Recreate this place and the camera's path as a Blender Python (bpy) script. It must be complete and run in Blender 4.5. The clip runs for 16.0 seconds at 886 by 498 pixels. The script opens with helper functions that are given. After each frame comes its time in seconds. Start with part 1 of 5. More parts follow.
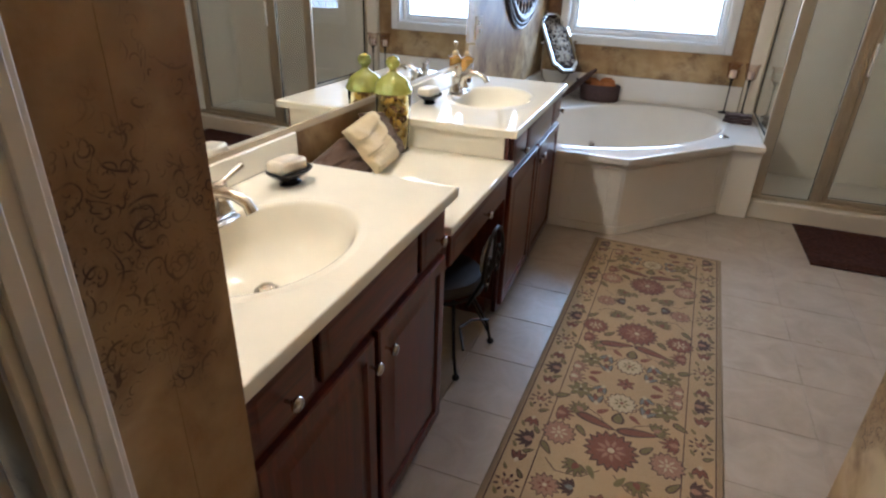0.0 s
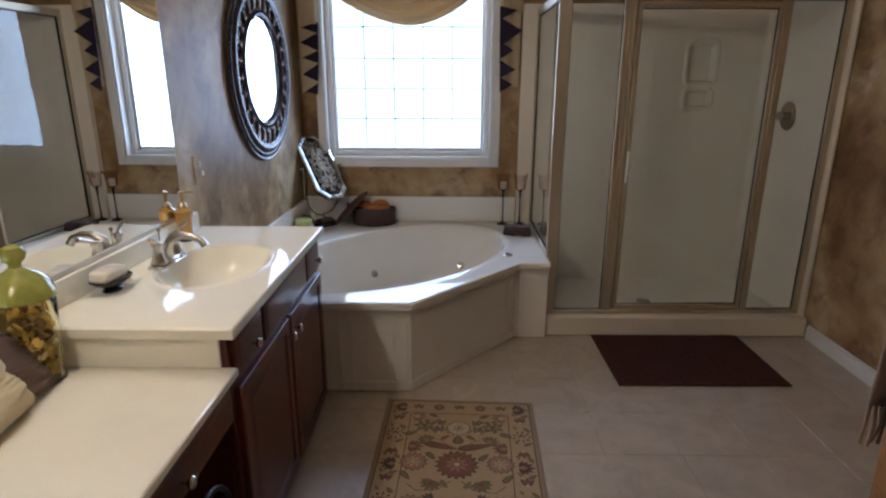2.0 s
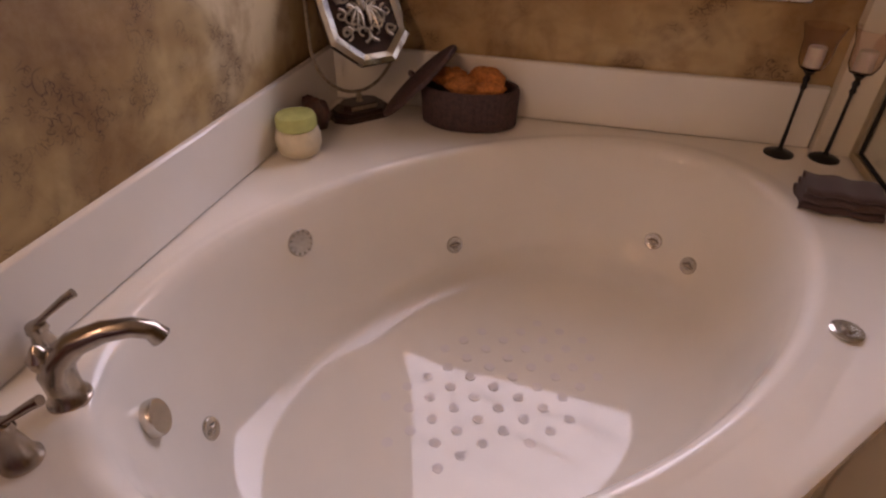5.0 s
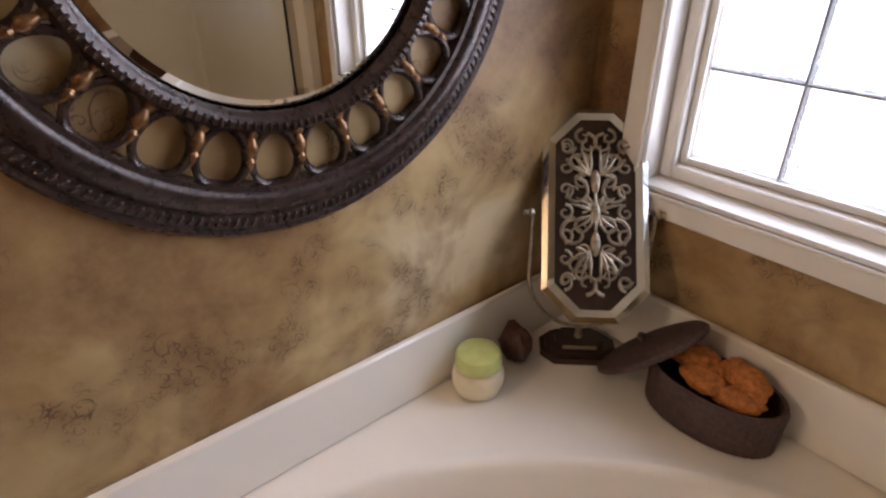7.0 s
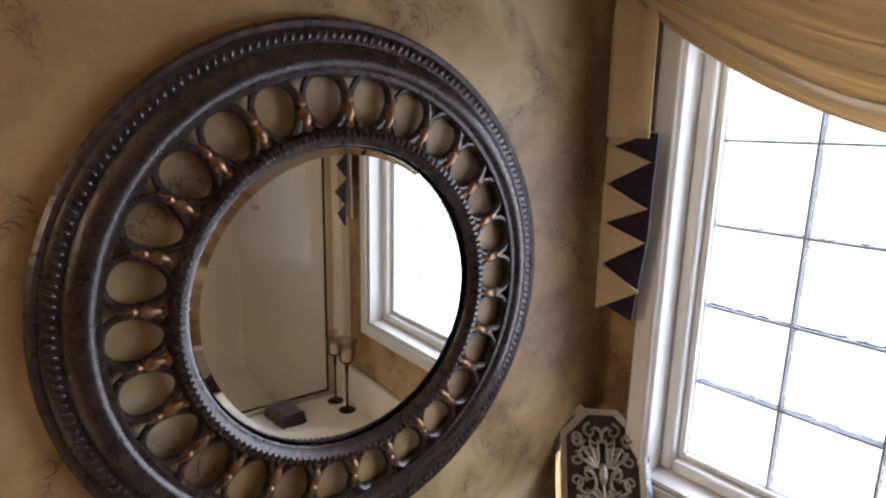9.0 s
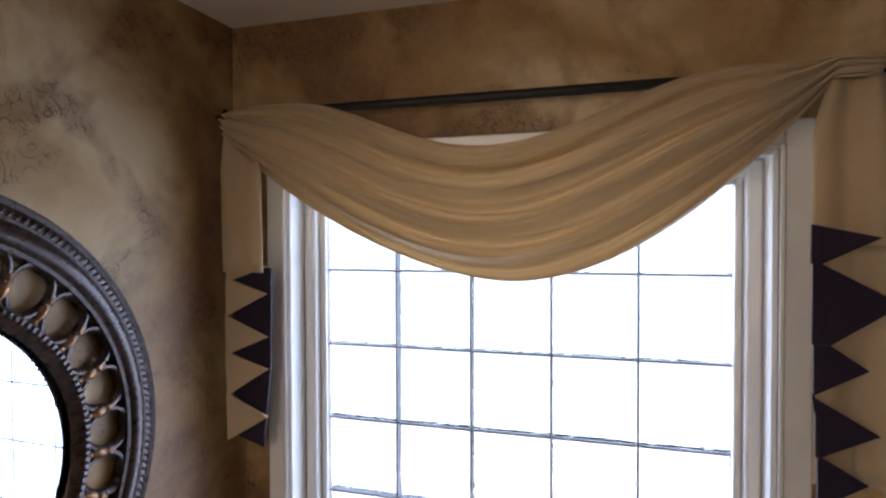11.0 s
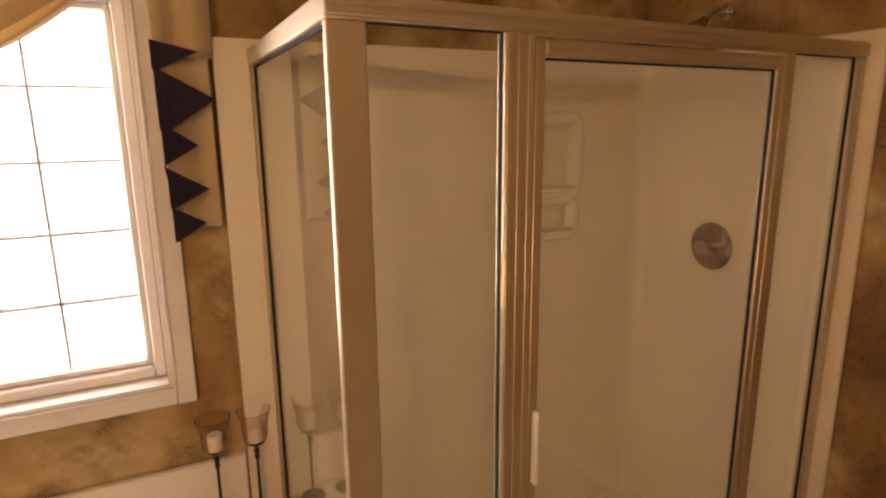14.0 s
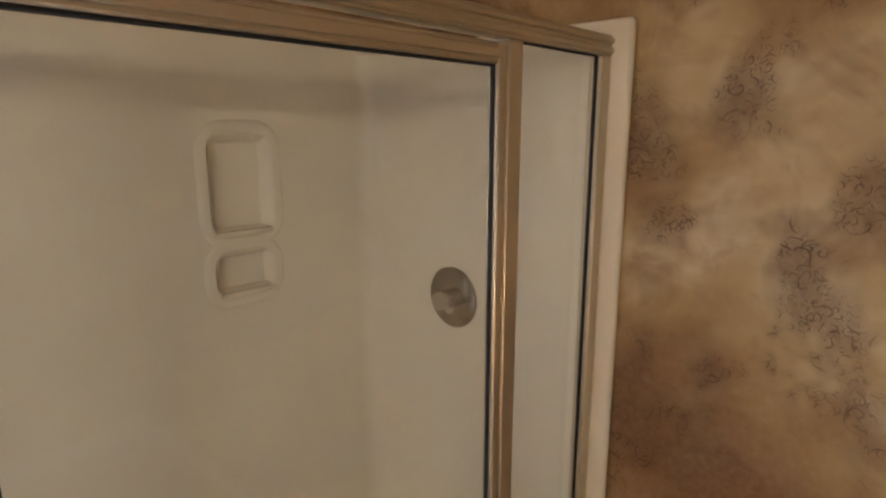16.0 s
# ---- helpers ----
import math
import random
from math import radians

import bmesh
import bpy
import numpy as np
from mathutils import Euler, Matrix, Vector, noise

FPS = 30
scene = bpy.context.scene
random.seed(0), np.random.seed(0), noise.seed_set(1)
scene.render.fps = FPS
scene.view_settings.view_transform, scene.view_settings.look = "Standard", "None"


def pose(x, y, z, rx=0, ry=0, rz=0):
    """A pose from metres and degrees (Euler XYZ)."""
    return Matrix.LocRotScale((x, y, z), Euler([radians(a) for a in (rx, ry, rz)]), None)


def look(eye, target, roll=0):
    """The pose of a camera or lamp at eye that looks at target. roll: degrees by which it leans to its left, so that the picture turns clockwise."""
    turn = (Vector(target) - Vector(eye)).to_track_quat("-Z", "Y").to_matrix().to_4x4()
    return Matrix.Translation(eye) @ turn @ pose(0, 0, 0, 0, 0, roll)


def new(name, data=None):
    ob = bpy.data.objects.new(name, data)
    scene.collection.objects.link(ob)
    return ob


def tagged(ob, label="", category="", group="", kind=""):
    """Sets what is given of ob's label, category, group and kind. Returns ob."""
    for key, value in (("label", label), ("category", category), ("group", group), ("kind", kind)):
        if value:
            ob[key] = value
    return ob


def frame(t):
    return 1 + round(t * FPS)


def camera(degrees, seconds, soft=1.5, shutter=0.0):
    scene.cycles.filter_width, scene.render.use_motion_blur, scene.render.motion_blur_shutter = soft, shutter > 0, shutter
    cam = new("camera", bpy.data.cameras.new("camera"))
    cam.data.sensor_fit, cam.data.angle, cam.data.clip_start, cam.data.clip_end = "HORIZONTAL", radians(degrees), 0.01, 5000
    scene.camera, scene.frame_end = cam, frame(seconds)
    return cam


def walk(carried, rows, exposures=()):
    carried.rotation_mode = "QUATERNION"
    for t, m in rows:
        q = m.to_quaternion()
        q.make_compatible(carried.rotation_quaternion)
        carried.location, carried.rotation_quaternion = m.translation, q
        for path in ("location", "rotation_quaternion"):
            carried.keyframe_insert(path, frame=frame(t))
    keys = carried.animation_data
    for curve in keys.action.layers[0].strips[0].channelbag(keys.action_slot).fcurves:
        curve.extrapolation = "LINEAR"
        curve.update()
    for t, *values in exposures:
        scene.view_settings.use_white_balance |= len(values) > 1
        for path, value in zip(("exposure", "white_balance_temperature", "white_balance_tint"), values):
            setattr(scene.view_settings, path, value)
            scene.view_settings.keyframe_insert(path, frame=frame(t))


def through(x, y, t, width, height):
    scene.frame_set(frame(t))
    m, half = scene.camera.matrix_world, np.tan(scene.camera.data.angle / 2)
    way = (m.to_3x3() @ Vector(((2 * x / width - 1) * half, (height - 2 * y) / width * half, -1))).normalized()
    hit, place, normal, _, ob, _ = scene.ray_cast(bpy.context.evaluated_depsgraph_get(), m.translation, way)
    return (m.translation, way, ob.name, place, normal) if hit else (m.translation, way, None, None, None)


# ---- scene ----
cam = camera(74.8, 16.0, soft=2.3)
PATH = [
    (0, (1.47, 0.149, 1.427), (0.856, 1.832, 0.538), 2.1),
    (0.5, (1.477, 0.153, 1.457), (1.079, 1.944, 0.663), 1.3),
    (1, (1.471, 0.251, 1.486), (1.242, 2.117, 0.803), 0.8),
    (1.5, (1.509, 0.516, 1.491), (1.405, 2.42, 0.887), 0.4),
    (2, (1.545, 0.894, 1.484), (1.514, 2.812, 0.921), 0.1),
    (2.5, (1.504, 1.356, 1.46), (1.523, 3.282, 0.922), 0.3),
    (3, (1.533, 1.878, 1.411), (1.554, 3.805, 0.874), 0.1),
    (3.2, (1.531, 2.066, 1.396), (1.547, 3.987, 0.84), 0.1),
    (5.3, (1.324, 3.383, 1.223), (0.759, 4.867, 0.007), 0.4),
    (5.5, (1.333, 3.478, 1.233), (0.638, 4.899, 0.01), 0.4),
    (6, (1.299, 3.656, 1.282), (0.375, 4.931, 0.048), 0.7),
    (6.5, (1.309, 3.783, 1.371), (0.188, 4.968, 0.214), -0.6),
    (7, (1.35, 3.854, 1.511), (0.014, 4.957, 0.512), -0.7),
    (7.5, (1.341, 3.831, 1.621), (-0.128, 4.91, 0.798), -0.3),
    (8, (1.352, 3.773, 1.708), (-0.233, 4.818, 1.076), 0.3),
    (10.5, (1.472, 3.718, 1.945), (0.544, 5.487, 1.839), -0.4),
    (11, (1.495, 3.695, 1.92), (0.914, 5.608, 1.877), -0.2),
    (11.5, (1.525, 3.674, 1.849), (1.118, 5.632, 1.806), -0.4),
    (12, (1.581, 3.59, 1.71), (1.252, 5.558, 1.575), -0.6),
    (12.5, (1.618, 3.379, 1.687), (1.501, 5.349, 1.364), -0.5),
    (13, (1.735, 3.258, 1.737), (1.92, 5.202, 1.307), -0.6),
    (13.5, (1.774, 3.209, 1.713), (2.346, 5.078, 1.291), -0.5),
    (14, (1.835, 3.197, 1.72), (2.691, 4.953, 1.294), -0.6),
    (14.5, (1.911, 3.234, 1.716), (2.99, 4.862, 1.287), -0.6),
    (15, (1.985, 3.338, 1.724), (3.245, 4.831, 1.292), -0.2),
    (15.5, (2.164, 3.446, 1.719), (3.548, 4.826, 1.293), -0.2),
    (16, (2.479, 3.567, 1.744), (3.89, 4.921, 1.325), -0.0),
]
EXPOSURES = [
    (0.0, 0.3, 5050, 13), (0.5, 0.15, 5050, 13), (1.0, -0.1, 5100, 13), (1.5, -0.3, 5150, 13), (2.0, -0.4, 5150, 16), (3.0, -0.35, 5350, 20),
    (5.5, -0.6, 7900, 50), (6.0, -0.4, 8000, 47), (6.5, -0.2, 7000, 35), (7.5, 0.1, 6600, 24), (8.0, 0.15, 6550, 22), (10.5, -0.3, 5550, 21), (11.5, -0.4, 5900, 25),
    (12.5, -1.65, 6550, 30), (13.0, -1.5, 7100, 33), (13.5, -0.55, 9100, 47), (14.0, 0.3, 10000, 38), (14.5, 0.6, 8300, 24), (15.0, 0.62, 6900, 20), (15.5, 0.7, 6300, 18), (16.0, 0.7, 5850, 18),
]
walk(cam, [(t, look(eye, target, roll)) for t, eye, target, roll in PATH], EXPOSURES)

# ---- world, lights ----
world = bpy.data.worlds.new("world")
scene.world = world
world.use_nodes = True
wn = world.node_tree
sky = wn.nodes.new("ShaderNodeTexSky")
sky.sky_type = "NISHITA"
sky.sun_disc = False
sky.sun_elevation, sky.sun_rotation = radians(45), radians(180)
wn.nodes["Background"].inputs["Strength"].default_value = 0.12
wn.links.new(sky.outputs[0], wn.nodes["Background"].inputs["Color"])

sun = new("sun", bpy.data.lights.new("sun", "SUN"))
sun.data.energy, sun.data.angle, sun.data.color = 2.5, radians(0.5), (1.0, 0.95, 0.88)
sun.matrix_world = look((0, -20, 20), (0, 0, 0))


def area_lamp(name, eye, target, sx, sy, power, color, spread=180):
    ob = new(name, bpy.data.lights.new(name, "AREA"))
    ob.data.shape, ob.data.size, ob.data.size_y = "RECTANGLE", sx, sy
    ob.data.energy, ob.data.color = power, color
    ob.data.spread = radians(spread)
    ob.matrix_world = look(eye, target)
    return ob


area_lamp("window_daylight", (1.231, 5.1475, 1.518), (1.231, 0, 1.518), 1.03, 1.03, 17, (0.70, 0.84, 1.0), 140)

# ---- mesh helpers ----


class Mesh:
    """Collects vertices and faces of one part."""

    def __init__(self):
        self.v, self.f = [], []

    def add(self, verts, faces, m=None):
        n = len(self.v)
        self.v += [tuple(m @ Vector(p)) for p in verts] if m else [tuple(p) for p in verts]
        self.f += [tuple(i + n for i in f) for f in faces]
        return self

    def box(self, x0, x1, y0, y1, z0, z1, b=0.003, m=None):
        c = ((x0 + x1) / 2, (y0 + y1) / 2, (z0 + z1) / 2)
        h = (abs(x1 - x0) / 2, abs(y1 - y0) / 2, abs(z1 - z0) / 2)
        b = min(b, min(h) * 0.9)
        verts, idx = [], {}
        for sx in (-1, 1):
            for sy in (-1, 1):
                for sz in (-1, 1):
                    s = (sx, sy, sz)
                    for a in range(3):
                        idx[s, a] = len(verts)
                        verts.append(tuple(c[k] + s[k] * (h[k] - (0 if k == a else b)) for k in range(3)))
        faces = []

        def face(ids):
            pts = [Vector(verts[i]) for i in ids]
            nrm = (pts[1] - pts[0]).cross(pts[2] - pts[0])
            mid = sum(pts, Vector()) / len(pts) - Vector(c)
            faces.append(tuple(ids) if nrm.dot(mid) > 0 else tuple(reversed(ids)))
        for a in range(3):
            p, q = [k for k in range(3) if k != a]
            for s in (-1, 1):
                ids = []
                for sp, sq in ((-1, -1), (1, -1), (1, 1), (-1, 1)):
                    t = [0, 0, 0]
                    t[a], t[p], t[q] = s, sp, sq
                    ids.append(idx[tuple(t), a])
                face(ids)
            for sp in (-1, 1):
                for sq in (-1, 1):
                    t0, t1 = [0, 0, 0], [0, 0, 0]
                    t0[a], t0[p], t0[q] = -1, sp, sq
                    t1[a], t1[p], t1[q] = 1, sp, sq
                    face([idx[tuple(t0), p], idx[tuple(t1), p], idx[tuple(t1), q], idx[tuple(t0), q]])
        for sx in (-1, 1):
            for sy in (-1, 1):
                for sz in (-1, 1):
                    face([idx[(sx, sy, sz), k] for k in range(3)])
        return self.add(verts, faces, m)

    def lathe(self, profile, n=32, m=None, sx=1.0, sy=1.0, caps=True):
        """profile: (radius, z) from bottom to top."""
        verts = [(r * math.cos(2 * math.pi * i / n) * sx, r * math.sin(2 * math.pi * i / n) * sy, z) for r, z in profile for i in range(n)]
        faces = []
        for k in range(len(profile) - 1):
            for i in range(n):
                j = (i + 1) % n
                faces.append((k * n + i, k * n + j, (k + 1) * n + j, (k + 1) * n + i))
        if caps and profile[0][0] > 1e-5:
            faces.append(tuple(reversed(range(n))))
        if caps and profile[-1][0] > 1e-5:
            faces.append(tuple((len(profile) - 1) * n + i for i in range(n)))
        return self.add(verts, faces, m)

    def tube(self, pts, radius, n=10, closed=False, m=None, flat=1.0):
        pts = [Vector(p) for p in pts]
        radii = radius if isinstance(radius, (list, tuple)) else [radius] * len(pts)
        verts, faces, k = [], [], len(pts)
        up = None
        for i, p in enumerate(pts):
            a = pts[(i - 1) % k] if closed or i else p
            c = pts[(i + 1) % k] if closed or i < k - 1 else p
            d = (c - a).normalized()
            if up is None:
                up = d.orthogonal().normalized()
            up = (up - d * up.dot(d)).normalized()
            side = d.cross(up)
            for j in range(n):
                t = 2 * math.pi * j / n
                verts.append(p + (up * math.cos(t) * flat + side * math.sin(t)) * radii[i])
        for i in range(k if closed else k - 1):
            o, q = i * n, ((i + 1) % k) * n
            for j in range(n):
                faces.append((o + j, o + (j + 1) % n, q + (j + 1) % n, q + j))
        if not closed:
            faces += [tuple(reversed(range(n))), tuple((k - 1) * n + j for j in range(n))]
        return self.add(verts, faces, m)

    def prism(self, outline, z0, z1, m=None):
        """outline: (x, y), counter-clockwise."""
        n = len(outline)
        verts = [(x, y, z0) for x, y in outline] + [(x, y, z1) for x, y in outline]
        faces = [tuple(reversed(range(n))), tuple(range(n, 2 * n))]
        faces += [(i, (i + 1) % n, n + (i + 1) % n, n + i) for i in range(n)]
        return self.add(verts, faces, m)

    def ball(self, c, rx, ry=None, rz=None, n=16, rings=10, wobble=0.0, seed=0, m=None):
        ry, rz = ry or rx, rz or rx
        prof = [(math.sin(math.pi * k / rings), -math.cos(math.pi * k / rings)) for k in range(rings + 1)]
        verts = [(c[0], c[1], c[2] - rz)]
        for r, z in prof[1:-1]:
            for i in range(n):
                a = 2 * math.pi * i / n
                d = Vector((r * math.cos(a), r * math.sin(a), z))
                w = 1 + wobble * noise.noise(d * 2.3 + Vector((seed, 0, 0)))
                verts.append((c[0] + d.x * rx * w, c[1] + d.y * ry * w, c[2] + d.z * rz * w))
        verts.append((c[0], c[1], c[2] + rz))
        faces = [(0, 1 + (i + 1) % n, 1 + i) for i in range(n)]
        for k in range(rings - 2):
            for i in range(n):
                a, b = 1 + k * n, 1 + (k + 1) * n
                faces.append((a + i, a + (i + 1) % n, b + (i + 1) % n, b + i))
        last, b = len(verts) - 1, 1 + (rings - 2) * n
        faces += [(b + i, b + (i + 1) % n, last) for i in range(n)]
        return self.add(verts, faces, m)

    def grid(self, fn, nu, nv, m=None, close_u=False):
        verts = [fn(u / nu, v / nv) for v in range(nv + 1) for u in range(nu + (0 if close_u else 1))]
        w = nu if close_u else nu + 1
        faces = [(v * w + u, v * w + (u + 1) % w, (v + 1) * w + (u + 1) % w, (v + 1) * w + u) for v in range(nv) for u in range(nu)]
        return self.add(verts, faces, m)

    def relief(self, y0, y1, z0, z1, steps, m=None):
        """A raised panel facing +x in one piece: steps of (inset, height)."""
        verts = []
        for t, h in steps:
            verts += [(h, y0 + t, z0 + t), (h, y1 - t, z0 + t), (h, y1 - t, z1 - t), (h, y0 + t, z1 - t)]
        faces = [(3, 2, 1, 0)]
        for k in range(len(steps) - 1):
            a, b = 4 * k, 4 * k + 4
            faces += [(a + i, a + (i + 1) % 4, b + (i + 1) % 4, b + i) for i in range(4)]
        e = 4 * (len(steps) - 1)
        faces.append((e, e + 1, e + 2, e + 3))
        return self.add(verts, faces, m)

    def data(self, name, material, smooth=True, angle=40):
        me = bpy.data.meshes.new(name)
        me.from_pydata(self.v, [], self.f)
        me.materials.append(material)
        if smooth:
            me.polygons.foreach_set("use_smooth", [True] * len(me.polygons))
            me.set_sharp_from_angle(angle=radians(angle))
        me.update()
        return me


def thing(name, at, label, category, group="", rz=0.0, kind=""):
    """A top-level Empty at the thing's base, for its parts."""
    ob = new(name)
    ob.empty_display_size = 0.05
    ob.matrix_world = pose(at[0], at[1], at[2], 0, 0, rz)
    return tagged(ob, label, category, group, kind)


def part(name, mesh, material, parent, label="", smooth=True, angle=40, thick=0.0):
    ob = new(name, mesh.data(name, material, smooth, angle))
    ob.parent = parent
    if thick:
        mod = ob.modifiers.new("thickness", "SOLIDIFY")
        mod.thickness, mod.offset = thick, 0
    return tagged(ob, label) if label else ob


def single(name, mesh, material, label, category, kind="", smooth=True, angle=40, group="", thick=0.0):
    """A thing, or a piece of the setting, that is one mesh in world places."""
    ob = new(name, mesh.data(name, material, smooth, angle))
    if thick:
        mod = ob.modifiers.new("thickness", "SOLIDIFY")
        mod.thickness, mod.offset = thick, 0
    return tagged(ob, label, category, group, kind)


# ---- materials ----


class Nodes:
    def __init__(self, name):
        self.mat = bpy.data.materials.new(name)
        self.mat.use_nodes = True
        self.t = self.mat.node_tree
        self.b = self.t.nodes["Principled BSDF"]

    def node(self, kind, **values):
        n = self.t.nodes.new(kind)
        for k, v in values.items():
            n.inputs[k.replace("_", " ")].default_value = v
        return n

    def link(self, a, b):
        self.t.links.new(a, b)

    def pos(self, sx=1, sy=1, sz=1, local=False):
        src = self.node("ShaderNodeTexCoord").outputs["Object"] if local else self.node("ShaderNodeNewGeometry").outputs["Position"]
        mp = self.node("ShaderNodeMapping")
        mp.inputs["Scale"].default_value = (sx, sy, sz)
        self.link(src, mp.inputs["Vector"])
        return mp.outputs[0]

    def noise(self, vec, scale, detail=4.0, rough=0.5, dist=0.0):
        n = self.node("ShaderNodeTexNoise", Scale=scale, Detail=detail, Roughness=rough, Distortion=dist)
        self.link(vec, n.inputs["Vector"])
        return n.outputs["Fac"]

    def ramp(self, fac, stops):
        r = self.node("ShaderNodeValToRGB")
        el = r.color_ramp.elements
        while len(el) < len(stops):
            el.new(0.5)
        for e, (p, c) in zip(el, stops):
            e.position, e.color = p, (*c, 1) if len(c) == 3 else c
        self.link(fac, r.inputs[0])
        return r.outputs[0]

    def mix(self, fac, a, b, mode="MIX"):
        m = self.node("ShaderNodeMix")
        m.data_type, m.blend_type = "RGBA", mode
        for sock, v in ((m.inputs[0], fac), (m.inputs[6], a), (m.inputs[7], b)):
            if isinstance(v, (int, float)):
                sock.default_value = v
            elif isinstance(v, tuple):
                sock.default_value = (*v, 1)
            else:
                self.link(v, sock)
        return m.outputs[2]

    def math(self, op, a, b=0.0, c=0.0):
        m = self.node("ShaderNodeMath")
        m.operation = op
        for sock, v in zip(m.inputs, (a, b, c)):
            if isinstance(v, (int, float)):
                sock.default_value = v
            else:
                self.link(v, sock)
        return m.outputs[0]

    def bump(self, height, strength, distance=0.002):
        n = self.node("ShaderNodeBump", Strength=strength, Distance=distance)
        self.link(height, n.inputs["Height"])
        self.link(n.outputs[0], self.b.inputs["Normal"])

    def base(self, colour):
        if isinstance(colour, tuple):
            self.b.inputs["Base Color"].default_value = (*colour, 1)
        else:
            self.link(colour, self.b.inputs["Base Color"])

    def put(self, **values):
        for k, v in values.items():
            self.b.inputs[k.replace("_", " ")].default_value = v
        return self


def plain(name, colour, rough=0.5, metal=0.0, vary=0.12, scale=14.0, bump=0.0, bscale=120.0, coat=0.0, local=False, **more):
    """Colour with soft blotches, uneven gloss and fine relief."""
    n = Nodes(name)
    p = n.pos(local=local)
    f = n.noise(p, scale, 5, 0.6)
    lo = tuple(c * (1 - vary) for c in colour)
    hi = tuple(min(1, c * (1 + vary)) for c in colour)
    n.base(n.ramp(f, [(0.3, lo), (0.7, hi)]))
    n.put(Metallic=metal, Coat_Weight=coat, Coat_Roughness=0.08, **more)
    n.link(n.math("MULTIPLY_ADD", n.noise(p, scale * 2.3, 3), 0.25 * rough, rough * 0.87), n.b.inputs["Roughness"])
    if bump:
        n.bump(n.noise(p, bscale, 4, 0.6), bump)
    return n.mat


def wallpaper():
    """Mottled ochre and brown paper printed with clusters of fine dark curls."""
    n = Nodes("wallpaper")
    p = n.pos()
    big = n.noise(p, 1.9, 3, 0.55, 0.5)
    mid = n.noise(p, 5.5, 4, 0.6, 0.7)
    fine = n.noise(p, 60, 4, 0.65)
    col = n.ramp(big, [(0.32, (0.175, 0.088, 0.036)), (0.44, (0.325, 0.198, 0.078)), (0.54, (0.448, 0.318, 0.150)), (0.65, (0.575, 0.46, 0.285))])
    col = n.mix(n.ramp(mid, [(0.49, (0, 0, 0)), (0.68, (0.56, 0.56, 0.56))]), col, (0.195, 0.098, 0.036))
    streak = n.noise(n.pos(4, 4, 13), 1.0, 4, 0.6, 0.6)
    col = n.mix(n.ramp(streak, [(0.52, (0, 0, 0)), (0.74, (0.34, 0.34, 0.34))]), col, (0.30, 0.185, 0.070))
    col = n.mix(n.ramp(fine, [(0.35, (0.0,) * 3), (0.75, (0.13,) * 3)]), col, (0.60, 0.46, 0.29))
    # the print lies in the plane of each wall: run along it, and height
    xyz = n.node("ShaderNodeSeparateXYZ")
    n.link(p, xyz.inputs[0])
    flat_uv = n.node("ShaderNodeCombineXYZ")
    n.link(n.math("ADD", xyz.outputs[0], xyz.outputs[1]), flat_uv.inputs[0])
    n.link(xyz.outputs[2], flat_uv.inputs[1])

    def vec(op, a, b):
        m = n.node("ShaderNodeVectorMath")
        m.operation = op
        for sock, v in zip(m.inputs, (a, b)):
            if isinstance(v, tuple):
                sock.default_value = v
            else:
                n.link(v, sock)
        return m

    wob = n.node("ShaderNodeTexNoise", Scale=15.0, Detail=2.0)
    n.link(flat_uv.outputs[0], wob.inputs["Vector"])
    warped = vec("ADD", flat_uv.outputs[0], vec("MULTIPLY", wob.outputs["Color"], (0.022, 0.022, 0.0)).outputs[0]).outputs[0]

    def curls(scale, reach, step, width, seed):
        """Spirals, one to a cell, wound either way."""
        q = vec("ADD", warped, (seed, seed * 0.37, 0.0)).outputs[0]
        v = n.node("ShaderNodeTexVoronoi", Scale=scale)
        v.voronoi_dimensions = "2D"
        n.link(q, v.inputs["Vector"])
        away = vec("SUBTRACT", q, v.outputs["Position"]).outputs[0]
        part_xy = n.node("ShaderNodeSeparateXYZ")
        n.link(away, part_xy.inputs[0])
        r = vec("LENGTH", away, (0.0, 0.0, 0.0)).outputs["Value"]
        chance = n.node("ShaderNodeSeparateColor")
        n.link(v.outputs["Color"], chance.inputs[0])
        turn = n.math("MULTIPLY", n.math("ARCTAN2", part_xy.outputs[1], part_xy.outputs[0]), 1 / (2 * math.pi))
        turn = n.math("MULTIPLY", turn, n.math("SIGN", n.math("SUBTRACT", chance.outputs[0], 0.5)))
        f = n.math("FRACT", n.math("ADD", n.math("MULTIPLY_ADD", r, 1 / step, turn), n.math("MULTIPLY_ADD", chance.outputs[1], 7.0, 20.0)))
        off = n.math("MULTIPLY", n.math("ABSOLUTE", n.math("SUBTRACT", f, 0.5)), step)
        line = n.ramp(n.math("DIVIDE", off, width * 2), [(0.30, (1, 1, 1)), (0.75, (0, 0, 0))])
        inside = n.math("LESS_THAN", r, n.math("MULTIPLY", n.math("MULTIPLY_ADD", chance.outputs[2], 0.6, 0.4), reach))
        broken = n.ramp(n.noise(q, scale * 1.7, 2), [(0.42, (0, 0, 0)), (0.54, (1, 1, 1))])
        return n.math("MULTIPLY", n.math("MULTIPLY", line, inside), broken)

    knots = n.noise(p, 4.4, 3, 0.62, 0.3)
    cluster = n.ramp(knots, [(0.525, (0, 0, 0)), (0.60, (1, 1, 1))])
    stain = n.ramp(knots, [(0.47, (0, 0, 0)), (0.65, (1, 1, 1))])
